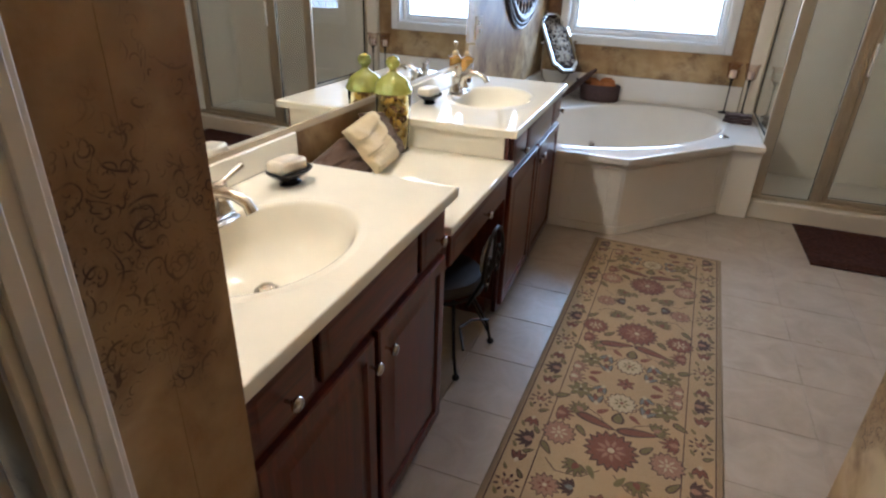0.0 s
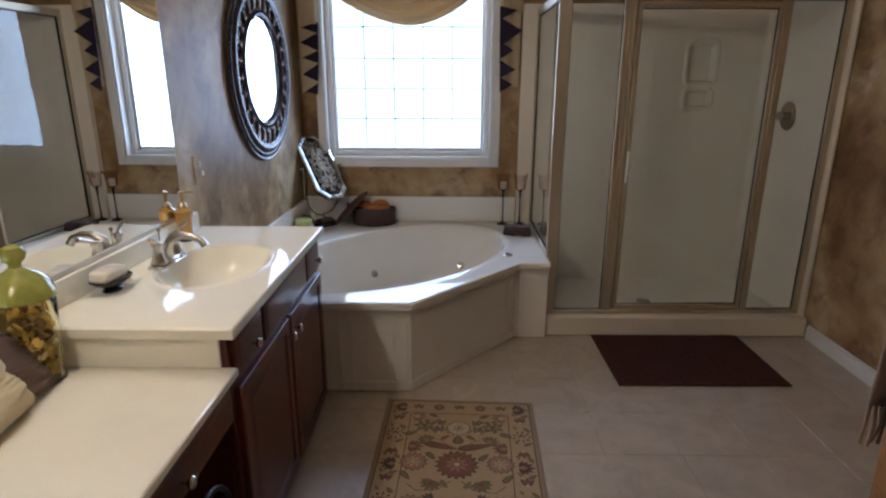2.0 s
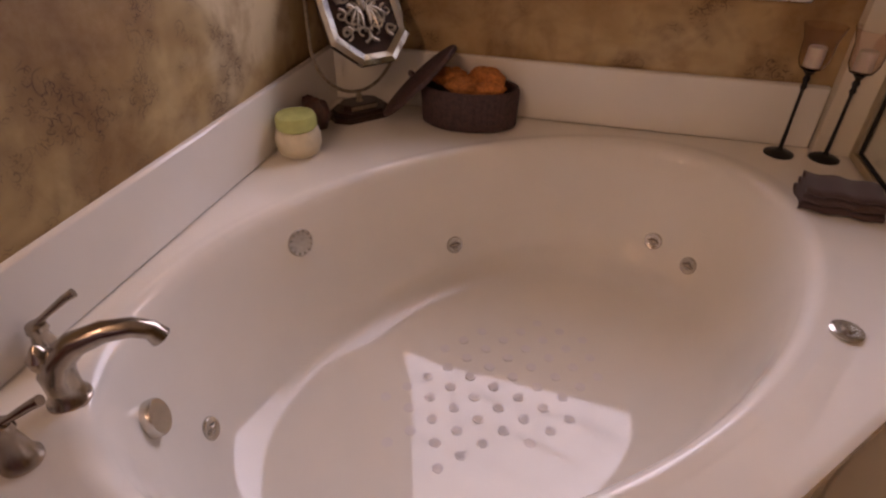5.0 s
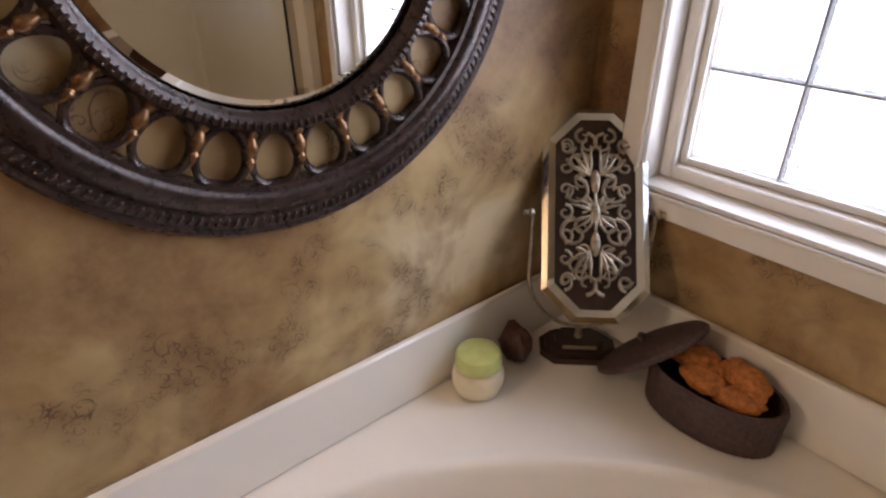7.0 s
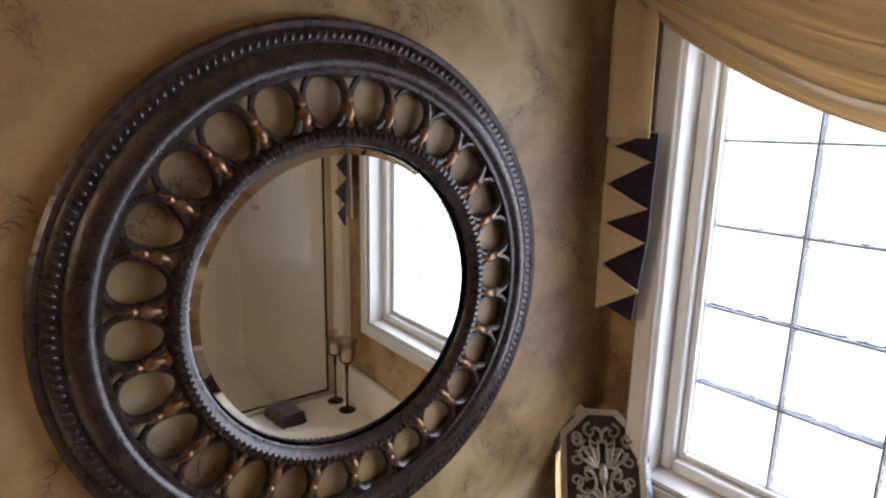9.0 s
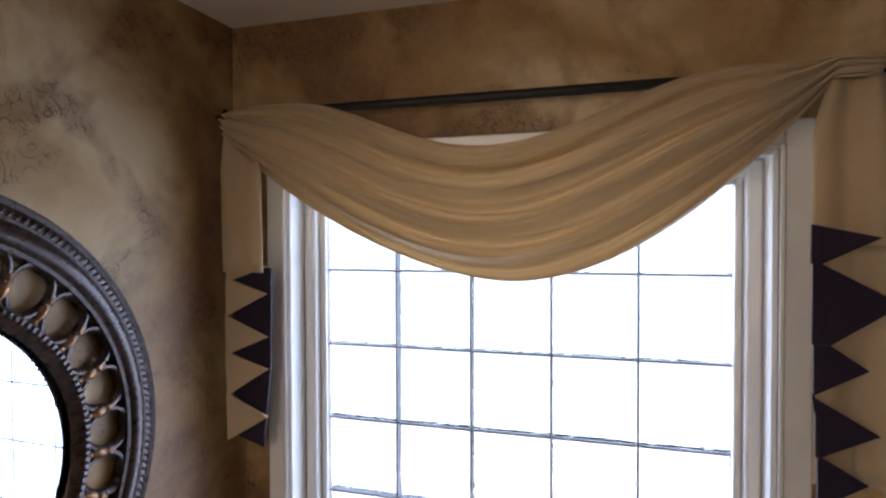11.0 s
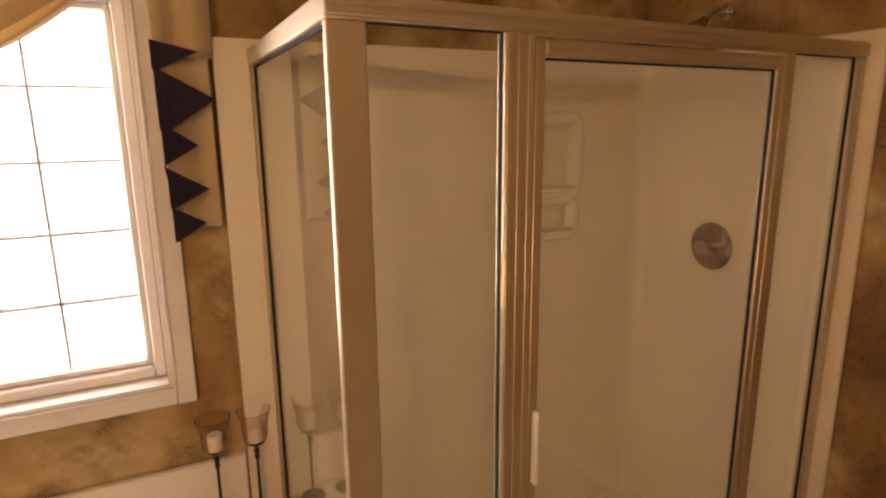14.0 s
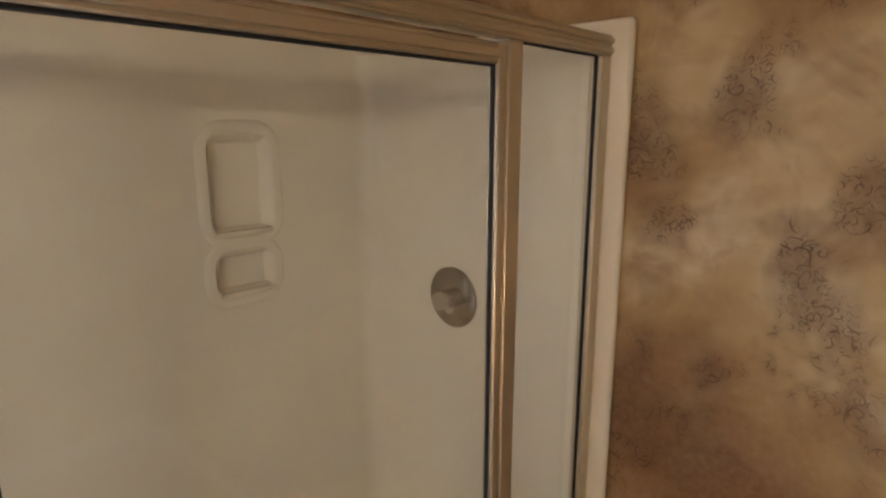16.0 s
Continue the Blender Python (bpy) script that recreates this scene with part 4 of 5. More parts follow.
part("glass", Mesh().lathe([(0.287, 0.004), (0.287, 0.010), (0.268, 0.0145), (0.0, 0.0145)], 96, FX), MIRROR, rm, "bevelled mirror glass", angle=5)
part("inner_rim", Mesh().lathe([(0.318, 0.004), (0.320, 0.022), (0.312, 0.034), (0.302, 0.036), (0.294, 0.030), (0.286, 0.024), (0.284, 0.0175)], 96, FX, caps=False), BRONZE, rm)
part("outer_band", Mesh().lathe([(0.492, 0.001), (0.495, 0.012), (0.489, 0.020), (0.480, 0.018), (0.476, 0.022), (0.464, 0.026), (0.454, 0.024), (0.448, 0.030), (0.438, 0.037), (0.426, 0.039), (0.416, 0.036), (0.412, 0.031), (0.404, 0.030), (0.400, 0.006)], 120, FX, caps=False), BRONZE, rm)
rope, dent = Mesh(), Mesh()
for k in range(200):
    a = 2 * math.pi * k / 200
    dent.ball((0, 0, 0), 0.0040, 0.0042, 0.0095, 6, 5, m=Matrix.Translation(pol(0.466, a, 0.0245)) @ Matrix.Rotation(-a - 0.5, 4, "X"))
for k in range(150):
    a = 2 * math.pi * k / 150
    rope.ball((0, 0, 0), 0.0045, 0.0035, 0.008, 6, 4, m=Matrix.Translation(pol(0.305, a, 0.0355)) @ Matrix.Rotation(-a, 4, "X"))
tagged(part("gadroon_band", dent, BRONZE, rm), kind="stuff")
tagged(part("rope_edge", rope, BRONZE, rm), kind="stuff")
LOOPS = 26
loop = Mesh()
lp = []
for k in range(28):
    t = 2 * math.pi * k / 28
    w = 0.0385 * (1 + 0.18 * math.cos(t))
    lp.append((0.018, w * math.sin(t), 0.047 * math.cos(t)))
loop.tube(lp, 0.0058, 8, True, flat=1.5)
loop_data = loop.data("loop", BRONZE)
spin = Mesh().lathe([(0.005, -0.04), (0.009, -0.034), (0.006, -0.026), (0.011, -0.014), (0.0115, -0.004), (0.006, 0.006), (0.009, 0.012), (0.004, 0.03)], 10, pose(0.02, 0, 0))
spin_data = spin.data("spindle", BRASS)
for k in range(LOOPS):
    a = 2 * math.pi * (k + 0.5) / LOOPS
    ob = new("loop", loop_data)
    ob.parent = rm
    ob.matrix_local = Matrix.Translation(pol(0.361, a)) @ Matrix.Rotation(-a, 4, "X")
    a = 2 * math.pi * k / LOOPS
    ob = new("spindle", spin_data)
    ob.parent = rm
    ob.matrix_local = Matrix.Translation(pol(0.352, a)) @ Matrix.Rotation(-a, 4, "X")

# ---- textiles ----
BEIGE = cloth("beige_satin", (0.66, 0.52, 0.32), 0.05, 500, 0.2, 0.15, 0.30)
PURPLE = cloth("deep_purple_lining", (0.022, 0.014, 0.030), 0.2, 500, 0.3, 0.15)
CREAM = cloth("cream_terry", (0.66, 0.55, 0.34), 0.14, 300)
BROWN = cloth("brown_terry", (0.115, 0.068, 0.045), 0.25, 300)
FRINGE = cloth("brown_fringe", (0.16, 0.10, 0.055), 0.4, 200)

rod = thing("curtain_rod", (1.245, 4.985, 2.236), "black iron curtain rod with spear finials over the window", "curtain rod")
part("rod", Mesh().tube([(-0.72, 0, 0), (0.0, 0, 0), (0.74, 0, 0)], 0.0115, 14), IRON, rod)
FIN = [(0.0, -0.005), (0.018, 0.0), (0.012, 0.012), (0.022, 0.026), (0.031, 0.044), (0.024, 0.06), (0.012, 0.072), (0.016, 0.08), (0.008, 0.10), (0.005, 0.125), (0.009, 0.135), (0.0, 0.142)]
part("finial", Mesh().lathe(FIN, 14, pose(0.738, 0, 0, 0, 90, 0)), IRON, rod)
part("finial", Mesh().lathe([(r * 0.6, z * 0.33) for r, z in FIN], 14, pose(-0.718, 0, 0, 0, -90, 0)), IRON, rod)
for x in (-0.66, 0.69):
    part("bracket", Mesh().box(x - 0.008, x + 0.008, 0.0, 0.069, -0.012, 0.012, b=0.003), IRON, rod)

X0, X1 = 0.535, 1.955


def low_edge(x):
    d = x - 1.26
    return 1.822 + (0.60 * abs(d) ** 1.72 if d < 0 else 1.0 * d ** 1.95)


def swag_point(u, v):
    x = X0 + (X1 - X0) * u
    d = (x - 1.20) / (0.50 if x < 1.20 else 0.54)
    sag = 0.5 + 0.5 * math.cos(math.pi * min(1.0, abs(d)))
    top = 2.252 - 0.128 * sag - 0.012 * max(0.0, 1 - u / 0.06)
    low = min(low_edge(x), 2.215)
    ends = min(u, 1 - u)
    pinch = min(1.0, ends / 0.22) ** 0.7
    # curved fold lines that run together at both ends
    k = v + 0.045 * math.sin(7 * u + 2) * pinch
    a = 1 - abs(math.sin(math.pi * 4.4 * k + 1.3 + 0.8 * u))
    b = 1 - abs(math.sin(math.pi * 11.3 * k - 2.1 * u + 0.4 * math.sin(9 * u)))
    fold = 1.30 * a ** 0.95 + 0.22 * b - 0.65
    z = top + (low - top) * (v ** 0.94) + 0.006 * fold * (1 - abs(2 * v - 1))
    y = 4.955 - 0.055 * math.sin(math.pi * min(1, v * 1.05)) * (0.35 + 0.65 * pinch) - 0.032 * fold * (0.45 + 0.55 * pinch)
    return (x, y, z)


swag = thing("window_swag", (0, 0, 0), "beige satin swag draped over the rod in deep folds", "curtain")
for k in range(6):
    def band(u, v, k=k):
        x, y, z = swag_point(u, min(1.0, (k + v * 1.06) / 6))
        return (x, y + 0.0016 * (k % 2), z)
    part("fold", Mesh().grid(band, 110, 30), BEIGE, swag, thick=0.003, angle=180)


def zig(points, y, m_):
    """A thin pleated sheet from an outline of (x, z)."""
    n = len(points)
    v = [(x, y - 0.003 + 0.004 * math.sin(40 * x + 9 * z), z) for x, z in points] + [(x, y + 0.003 + 0.004 * math.sin(40 * x + 9 * z), z) for x, z in points]
    f = [tuple(range(n)), tuple(reversed(range(n, 2 * n)))] + [(i, n + i, n + (i + 1) % n, (i + 1) % n) for i in range(n)]
    return m_.add(v, f)


def fall(x0, x1, z0, z1, y, folds, taper):
    """A softly pleated hanging strip."""
    def fn(u, v):
        x = x0 + (x1 - x0) * (0.5 + (u - 0.5) * (taper + (1 - taper) * min(1, v * 3)))
        return (x, y - 0.012 * math.sin(2 * math.pi * folds * u + 0.6) - 0.01 * (1 - v), z1 + (z0 - z1) * v)
    return Mesh().grid(fn, 24, 14)


lt = thing("curtain_tail", (0, 0, 0), "beige satin curtain tail with purple lining showing in points", "curtain", "curtain tails")
part("fall", fall(0.520, 0.640, 1.83, 2.235, 4.965, 1.2, 0.65), BEIGE, lt, thick=0.003, angle=180)
ZT, ZN = [1.809, 1.716, 1.619, 1.512, 1.390], [1.776, 1.665, 1.583, 1.461]
part("lining", zig([(0.528, 1.40), (0.540, 1.40), (0.620, 1.379), (0.640, 1.60), (0.648, 1.842), (0.528, 1.842)], 4.984, Mesh()), PURPLE, lt, "deep purple lining", smooth=False)
tier = [1.845] + ZN
for k in range(5):
    top = tier[k]
    xt = (0.532, 0.521, 0.530, 0.527, 0.520)[k]
    low_next = ZN[k] if k < 4 else None
    part("fold", zig([(0.518, (tier[k] + 0.01)), (0.518, ZT[k]), (xt, ZT[k]), (0.640, top)], 4.976 - 0.002 * k, Mesh()), BEIGE, lt, smooth=False)
    if low_next:
        part("fold", zig([(0.517, ZT[k] + 0.002), (0.517, low_next - 0.01), (0.638, low_next), (xt, ZT[k])], 4.9745 - 0.002 * k, Mesh()), BEIGE, lt, smooth=False)

rt = thing("curtain_tail", (0, 0, 0), "beige satin curtain tail with purple lining showing in broad points", "curtain", "curtain tails")
part("fall", fall(1.852, 2.005, 1.90, 2.235, 4.987, 1.6, 0.6), BEIGE, rt, thick=0.003, angle=180)
part("back_fall", fall(1.862, 1.990, 1.43, 1.902, 5.000, 1.1, 1.0), BEIGE, rt, thick=0.003, angle=180)
TIPS = [(1.966, 1.915), (1.999, 1.790), (1.944, 1.665), (1.962, 1.544), (1.946, 1.448)]
INS = [(1.866, 1.865), (1.882, 1.709), (1.852, 1.610), (1.868, 1.494), (1.866, 1.400)]
tops = [1.941] + [z for _, z in INS[:4]]
for k in range(5):
    part("point", zig([(1.848 + 0.003 * k, INS[k][1]), INS[k], TIPS[k], (INS[k - 1][0] if k else 1.848, tops[k]), (1.848 + 0.003 * k, tops[k])], 4.9655 - 0.0015 * k, Mesh()), PURPLE, rt, "deep purple lining", smooth=False)

# runner rug
RUG_FIELD = cloth("rug_gold_wool", (0.40, 0.285, 0.150), 0.22, 420, 0.25, 0.8)
RUG_EDGE = cloth("rug_olive_edge", (0.27, 0.195, 0.105), 0.2, 420, 0.25, 0.8)
RUG_RED = cloth("rug_red_wool", (0.185, 0.072, 0.042), 0.25, 420, 0.25, 0.8)
RUG_DARK = cloth("rug_dark_wool", (0.075, 0.040, 0.030), 0.3, 420, 0.25, 0.8)
RUG_OLIVE = cloth("rug_olive_wool", (0.165, 0.130, 0.050), 0.25, 420, 0.25, 0.8)
RUG_CREAM = cloth("rug_cream_wool", (0.46, 0.38, 0.24), 0.2, 420, 0.25, 0.8)
RUG_BLUE = cloth("rug_grey_blue_wool", (0.17, 0.175, 0.155), 0.25, 420, 0.25, 0.8)
RUG_PINK = cloth("rug_rose_wool", (0.30, 0.165, 0.105), 0.25, 420, 0.25, 0.8)
RW, RL = 0.684, 2.44
rug = thing("runner_rug", (1.583 - 0.034 * RL / 2 - 0.0, 3.352 - RL / 2, 0.0), "gold wool runner rug with red and olive floral pattern", "rug", rz=-2.2)
part("backing", Mesh().box(-RW / 2, RW / 2, -RL / 2, RL / 2, 0.0005, 0.0095, b=0.004), RUG_EDGE, rug)
part("ground", Mesh().box(-RW / 2 + 0.018, RW / 2 - 0.018, -RL / 2 + 0.018, RL / 2 - 0.018, 0.0096, 0.0103, b=0.0003), RUG_FIELD, rug)
art = {k: Mesh() for k in ("red", "dark", "olive", "cream", "blue", "pink")}


def flat(key, pts, z):
    c = (sum(p[0] for p in pts) / len(pts), sum(p[1] for p in pts) / len(pts))
    n = len(pts)
    art[key].add([(c[0], c[1], z)] + [(x, y, z) for x, y in pts], [(0, 1 + i, 1 + (i + 1) % n) for i in range(n)])


def rosette(x, y, r, petals, outer, inner, eye, edge="dark", spiky=0.28, turn=0.0):
    for key, s, h in ((edge, 1.0, 0.01045), (outer, 0.90, 0.0107)):
        pts = []
        for i in range(petals * 4):
            a = 2 * math.pi * i / (petals * 4) + turn
            k = s * r * (1 - spiky * (0.5 + 0.5 * math.cos(a * petals - petals * turn)))
            pts.append((x + k * math.cos(a), y + k * math.sin(a)))
        flat(key, pts, h)
    for i in range(petals // 2):
        a = 4 * math.pi * i / petals + turn
        leaf(x + 0.36 * r * math.cos(a), y + 0.36 * r * math.sin(a), 0.34 * r, 0.13 * r, math.degrees(a), inner, 0.01095)
    flat(eye, [(x + 0.13 * r * math.cos(2 * math.pi * i / 10), y + 0.13 * r * math.sin(2 * math.pi * i / 10)) for i in range(10)], 0.0111)


def leaf(x, y, length, width, deg, key, h=0.0106):
    c, s = math.cos(radians(deg)), math.sin(radians(deg))
    pts = []
    for i in range(12):
        a = 2 * math.pi * i / 12
        u, v = 0.5 * length * math.cos(a), 0.5 * width * math.sin(a) * (1 - 0.45 * math.cos(a))
        pts.append((x + u * c - v * s, y + u * s + v * c))
    flat(key, pts, h)


def outlined_leaf(x, y, length, width, deg, key, edge="dark"):
    leaf(x, y, length, width, deg, edge, 0.01045)
    leaf(x, y, length * 0.84, width * 0.66, deg, key, 0.0107)


def palmette(x, y, r, deg, key, inner):
    for k in range(-3, 4):
        a = deg + 26 * k
        l_ = r * (1.0 - 0.09 * abs(k))
        outlined_leaf(x + 0.5 * l_ * math.cos(radians(a)), y + 0.5 * l_ * math.sin(radians(a)), l_, 0.30 * r, a, key)
    leaf(x + 0.2 * r * math.cos(radians(deg)), y + 0.2 * r * math.sin(radians(deg)), 0.5 * r, 0.34 * r, deg, inner, 0.0109)


def stem(x, y, pts):
    m_ = [(x + a, y + b) for a, b in pts]
    for (xa, ya), (xb, yb) in zip(m_, m_[1:]):
        d = math.hypot(xb - xa, yb - ya) or 1
        nx, ny = -(yb - ya) / d * 0.0016, (xb - xa) / d * 0.0016
        flat("dark", [(xa - nx, ya - ny), (xb - nx, yb - ny), (xb + nx, yb + ny), (xa + nx, ya + ny)], 0.0105)


def bud(x, y, s, deg, key="blue"):
    for k, c in ((-35, key), (35, key), (0, "red")):
        outlined_leaf(x + 0.45 * s * math.cos(radians(deg + k)), y + 0.45 * s * math.sin(radians(deg + k)), s * 0.95, s * 0.42, deg + k, c)
    leaf(x, y, s * 0.4, s * 0.3, deg, "cream", 0.0110)


def lines(x0, x1, y0, y1, w, key):
    for a, b, c, d in ((x0, x0 + w, y0, y1), (x1 - w, x1, y0, y1), (x0, x1, y0, y0 + w), (x0, x1, y1 - w, y1)):
        flat(key, [(a, c), (b, c), (b, d), (a, d)], 0.01042)


lines(-0.322, 0.322, -RL / 2 + 0.02, RL / 2 - 0.02, 0.005, "dark")
lines(-0.222, 0.222, -RL / 2 + 0.12, RL / 2 - 0.12, 0.004, "dark")
rnd = random.Random(4)
for row, (y, d) in enumerate(((0.736, 1), (0.279, -1), (-0.457, 1), (-0.914, -1))):
    rosette(0.0, y, 0.092, 18, "red", "pink", "cream", spiky=0.22)
    rosette(0.0, y + 0.250 * d, 0.058, 14, "cream", "olive", "red", spiky=0.2)
    outlined_leaf(0.0, y + 0.165 * d, 0.060, 0.044, 90, "olive")
    for s in (-1, 1):
        outlined_leaf(0.072 * s, y + 0.118 * d, 0.150, 0.040, 14 * s * d, "red")
        outlined_leaf(0.108 * s, y + 0.050 * d, 0.060, 0.026, 50 * s * d, "olive")
        rosette(0.175 * s, y + 0.010 * d, 0.060, 14, "red" if row % 2 else "pink", "cream", "cream", spiky=0.22)
        palmette(0.125 * s, y + 0.150 * d, 0.058, d * (90 - 50 * s), "olive", "pink")
        palmette(0.090 * s, y - 0.105 * d, 0.062, d * (-90 + 25 * s), "olive", "red")
        bud(0.085 * s, y + 0.215 * d, 0.056, d * (75 if s > 0 else 105), "blue")
        palmette(0.200 * s, y + 0.110 * d, 0.060, 180 if s > 0 else 0, "red", "pink")
        outlined_leaf(0.200 * s, y - 0.075 * d, 0.065, 0.026, 50 * s * d, "olive")
        rosette(0.150 * s, y + 0.265 * d, 0.052, 7, "olive", "cream", "dark", spiky=0.45)
        outlined_leaf(0.205 * s, y + 0.205 * d, 0.060, 0.028, -30 * s * d, "olive")
        bud(0.075 * s, y + 0.315 * d, 0.050, d * (-70 if s > 0 else -110), "blue")
        palmette(0.200 * s, y + 0.335 * d, 0.058, 180 if s > 0 else 0, "pink", "cream")
        leaf(0.045 * s, y - 0.120 * d, 0.055, 0.020, 60 * s * d, "olive")
        leaf(0.055 * s, y + 0.180 * d, 0.050, 0.020, -40 * s * d, "red")
        leaf(0.115 * s, y + 0.345 * d, 0.050, 0.022, 30 * s * d, "red")
        stem(0, y, [(0.02 * s, 0.09 * d), (0.06 * s, 0.15 * d), (0.11 * s, 0.175 * d)])
        stem(0, y, [(0.05 * s, 0.22 * d), (0.09 * s, 0.30 * d), (0.15 * s, 0.31 * d)])
        stem(0, y, [(0.02 * s, -0.10 * d), (0.07 * s, -0.15 * d), (0.15 * s, -0.16 * d), (0.19 * s, -0.12 * d)])
        if d > 0:
            rosette(0.165 * s, y - 0.228, 0.050, 12, "pink", "red", "cream", spiky=0.3)
            palmette(0.085 * s, y - 0.205, 0.052, 90 - 90 * s, "dark", "blue")
            outlined_leaf(0.045 * s, y - 0.255, 0.055, 0.024, 40 * s, "olive")
    if d > 0:
        rosette(0.0, y - 0.228, 0.038, 6, "red", "pink", "cream", spiky=0.4)
rosette(0.0, -0.089, 0.038, 6, "red", "pink", "dark", spiky=0.5)
for s in (-1, 1):
    y, k = RL / 2 - 0.075, 0
    while y > -RL / 2 + 0.05:
        x = 0.272 * s
        if k % 4 == 0:
            palmette(x - 0.02 * s, y, 0.062, 0 if s > 0 else 180, "dark", "pink")
        elif k % 4 == 2:
            for q in range(9):
                a = 40 * q
                leaf(x + 0.034 * math.cos(radians(a)), y + 0.034 * math.sin(radians(a)), 0.018, 0.009, a, "dark")
            bud(x, y - 0.01, 0.034, 90, "pink")
        else:
            bud(x, y, 0.048, 90 if k % 4 == 1 else -90, "red")
        outlined_leaf(x + 0.024, y - 0.052, 0.042, 0.018, 35 + 90 * (k % 2), "olive")
        leaf(x - 0.026, y - 0.04, 0.03, 0.012, 120, "olive")
        y -= 0.104
        k += 1
for e in (-1, 1):
    for k in range(-2, 3):
        yy = e * (RL / 2 - 0.07)
        (rosette(0.095 * k, yy, 0.028, 8, "red", "pink", "cream") if k % 2 else bud(0.095 * k, yy - 0.015, 0.045, 90, "olive"))
for key, material in (("red", RUG_RED), ("dark", RUG_DARK), ("olive", RUG_OLIVE), ("cream", RUG_CREAM), ("blue", RUG_BLUE), ("pink", RUG_PINK)):
    tagged(part("woven_pattern", art[key], material, rug, smooth=False), kind="stuff")

# bath mat
MAT = cloth("dark_brown_shag", (0.052, 0.018, 0.011), 0.65, 45, 0.0, 1.0)


def mat_point(u, v):
    x, y_ = (u - 0.5) * 0.87, (v - 0.5) * 0.60
    e = min(u, 1 - u, v, 1 - v)
    return (x, y_, 0.004 + 0.014 * min(1, e * 14) + (0.004 * noise.noise((x * 60, y_ * 60, 0)) + 0.004 * noise.noise((x * 9, y_ * 9, 4))) * min(1, e * 20))


bm_ = thing("bath_mat", (2.822, 3.820, 0), "dark brown shaggy bath mat in front of the shower", "bath mat", rz=0.8)
part("shag", Mesh().grid(mat_point, 90, 64), MAT, bm_, thick=0.006)


def fringe_towel(parent, y0, y1, z0, z1, x, material, bulge, fringe):
    """A towel folded over a bar that hangs along local y, with a fringe."""
    def fn(u, v):
        t = v * 2 - 1
        zz = z1 - (z1 - z0) * abs(t) ** 1.0
        yy = y0 + (y1 - y0) * u
        w = bulge * (1 + 0.25 * math.sin(9 * u + 5 * v))
        return (x + w * (1 if t > 0 else -1) * (1 - (1 - abs(t)) ** 4) * 0.9 + 0.006 * math.sin(30 * u) * abs(t), yy + 0.008 * math.sin(8 * v + 3 * u), zz)
    ob = part("towel", Mesh().grid(fn, 18, 28), material, parent, thick=0.008, angle=180)
    if fringe:
        m_ = Mesh()
        for k in range(int((y1 - y0) / 0.007)):
            for sgn in (-1, 1):
                yy = y0 + 0.004 + 0.007 * k
                px = x + sgn * bulge * 0.95
                m_.tube([(px, yy, z0 + 0.004), (px + rnd.uniform(-0.004, 0.004), yy + rnd.uniform(-0.004, 0.004), z0 - 0.03), (px + rnd.uniform(-0.006, 0.006), yy + rnd.uniform(-0.005, 0.005), z0 - 0.062)], 0.0026, 5)
        tagged(part("fringe", m_, FRINGE, ob, "twisted brown fringe"), kind="stuff")
    return ob


ta = thing("towel_bar", (HALL_R, 0.86, 1.335), "nickel towel bar holding cream and brown fringed towels", "towel bar", "towel bars")
part("bar", Mesh().tube([(-0.075, -0.30, 0), (-0.075, 0.30, 0)], 0.008, 12), NICKEL, ta)
for s in (-1, 1):
    part("post", Mesh().lathe([(0.022, 0.001), (0.022, 0.008), (0.011, 0.014), (0.010, 0.075), (0.014, 0.085), (0.0, 0.088)], 16, pose(0, 0.29 * s, 0, 0, -90, 0)), NICKEL, ta)
fringe_towel(ta, -0.01, 0.235, -0.37, 0.010, -0.075, BROWN, 0.022, True)
fringe_towel(ta, 0.0, 0.195, -0.25, 0.024, -0.075, CREAM, 0.038, False)
fringe_towel(ta, -0.27, -0.06, -0.36, 0.010, -0.075, BROWN, 0.020, False)
fringe_towel(ta, -0.27, -0.075, -0.46, 0.024, -0.075, CREAM, 0.038, False)

tb_ = thing("towel_bar", (2.20, STUB_R, 1.36), "nickel towel bar with cream and brown towels facing the shower", "towel bar", "towel bars", rz=-90)
part("bar", Mesh().tube([(-0.075, -0.12, 0), (-0.075, 0.36, 0)], 0.008, 12), NICKEL, tb_)
for yy in (-0.11, 0.35):
    part("post", Mesh().lathe([(0.022, 0.001), (0.022, 0.008), (0.011, 0.014), (0.010, 0.075), (0.014, 0.085), (0.0, 0.088)], 16, pose(0, yy, 0, 0, -90, 0)), NICKEL, tb_)
fringe_towel(tb_, -0.10, 0.15, -0.29, 0.010, -0.075, BROWN, 0.022, True)
fringe_towel(tb_, -0.09, 0.13, -0.11, 0.024, -0.075, CREAM, 0.036, False)

# ---- things on the bath ----
SILVER = plain("antique_silver", (0.36, 0.31, 0.235), 0.40, metal=0.8, vary=0.35, scale=70, bump=0.2, bscale=200)
BEVEL = plain("bevelled_mirror_strip", (0.66, 0.68, 0.66), 0.05, metal=1.0, vary=0.03)
EBONY = wood("dark_stained_base", (0.018, 0.008, 0.006), (0.05, 0.022, 0.014), "x")
sm = thing("swivel_mirror", (0.630, 4.916, TZ), "octagonal swivel vanity mirror with silver scrollwork on a dark base", "mirror", rz=46)


def octagon(a, b, cut):
    return [(-a, -b + cut), (-a + cut, -b), (a - cut, -b), (a, -b + cut), (a, b - cut), (a - cut, b), (-a + cut, b), (-a, b - cut)]


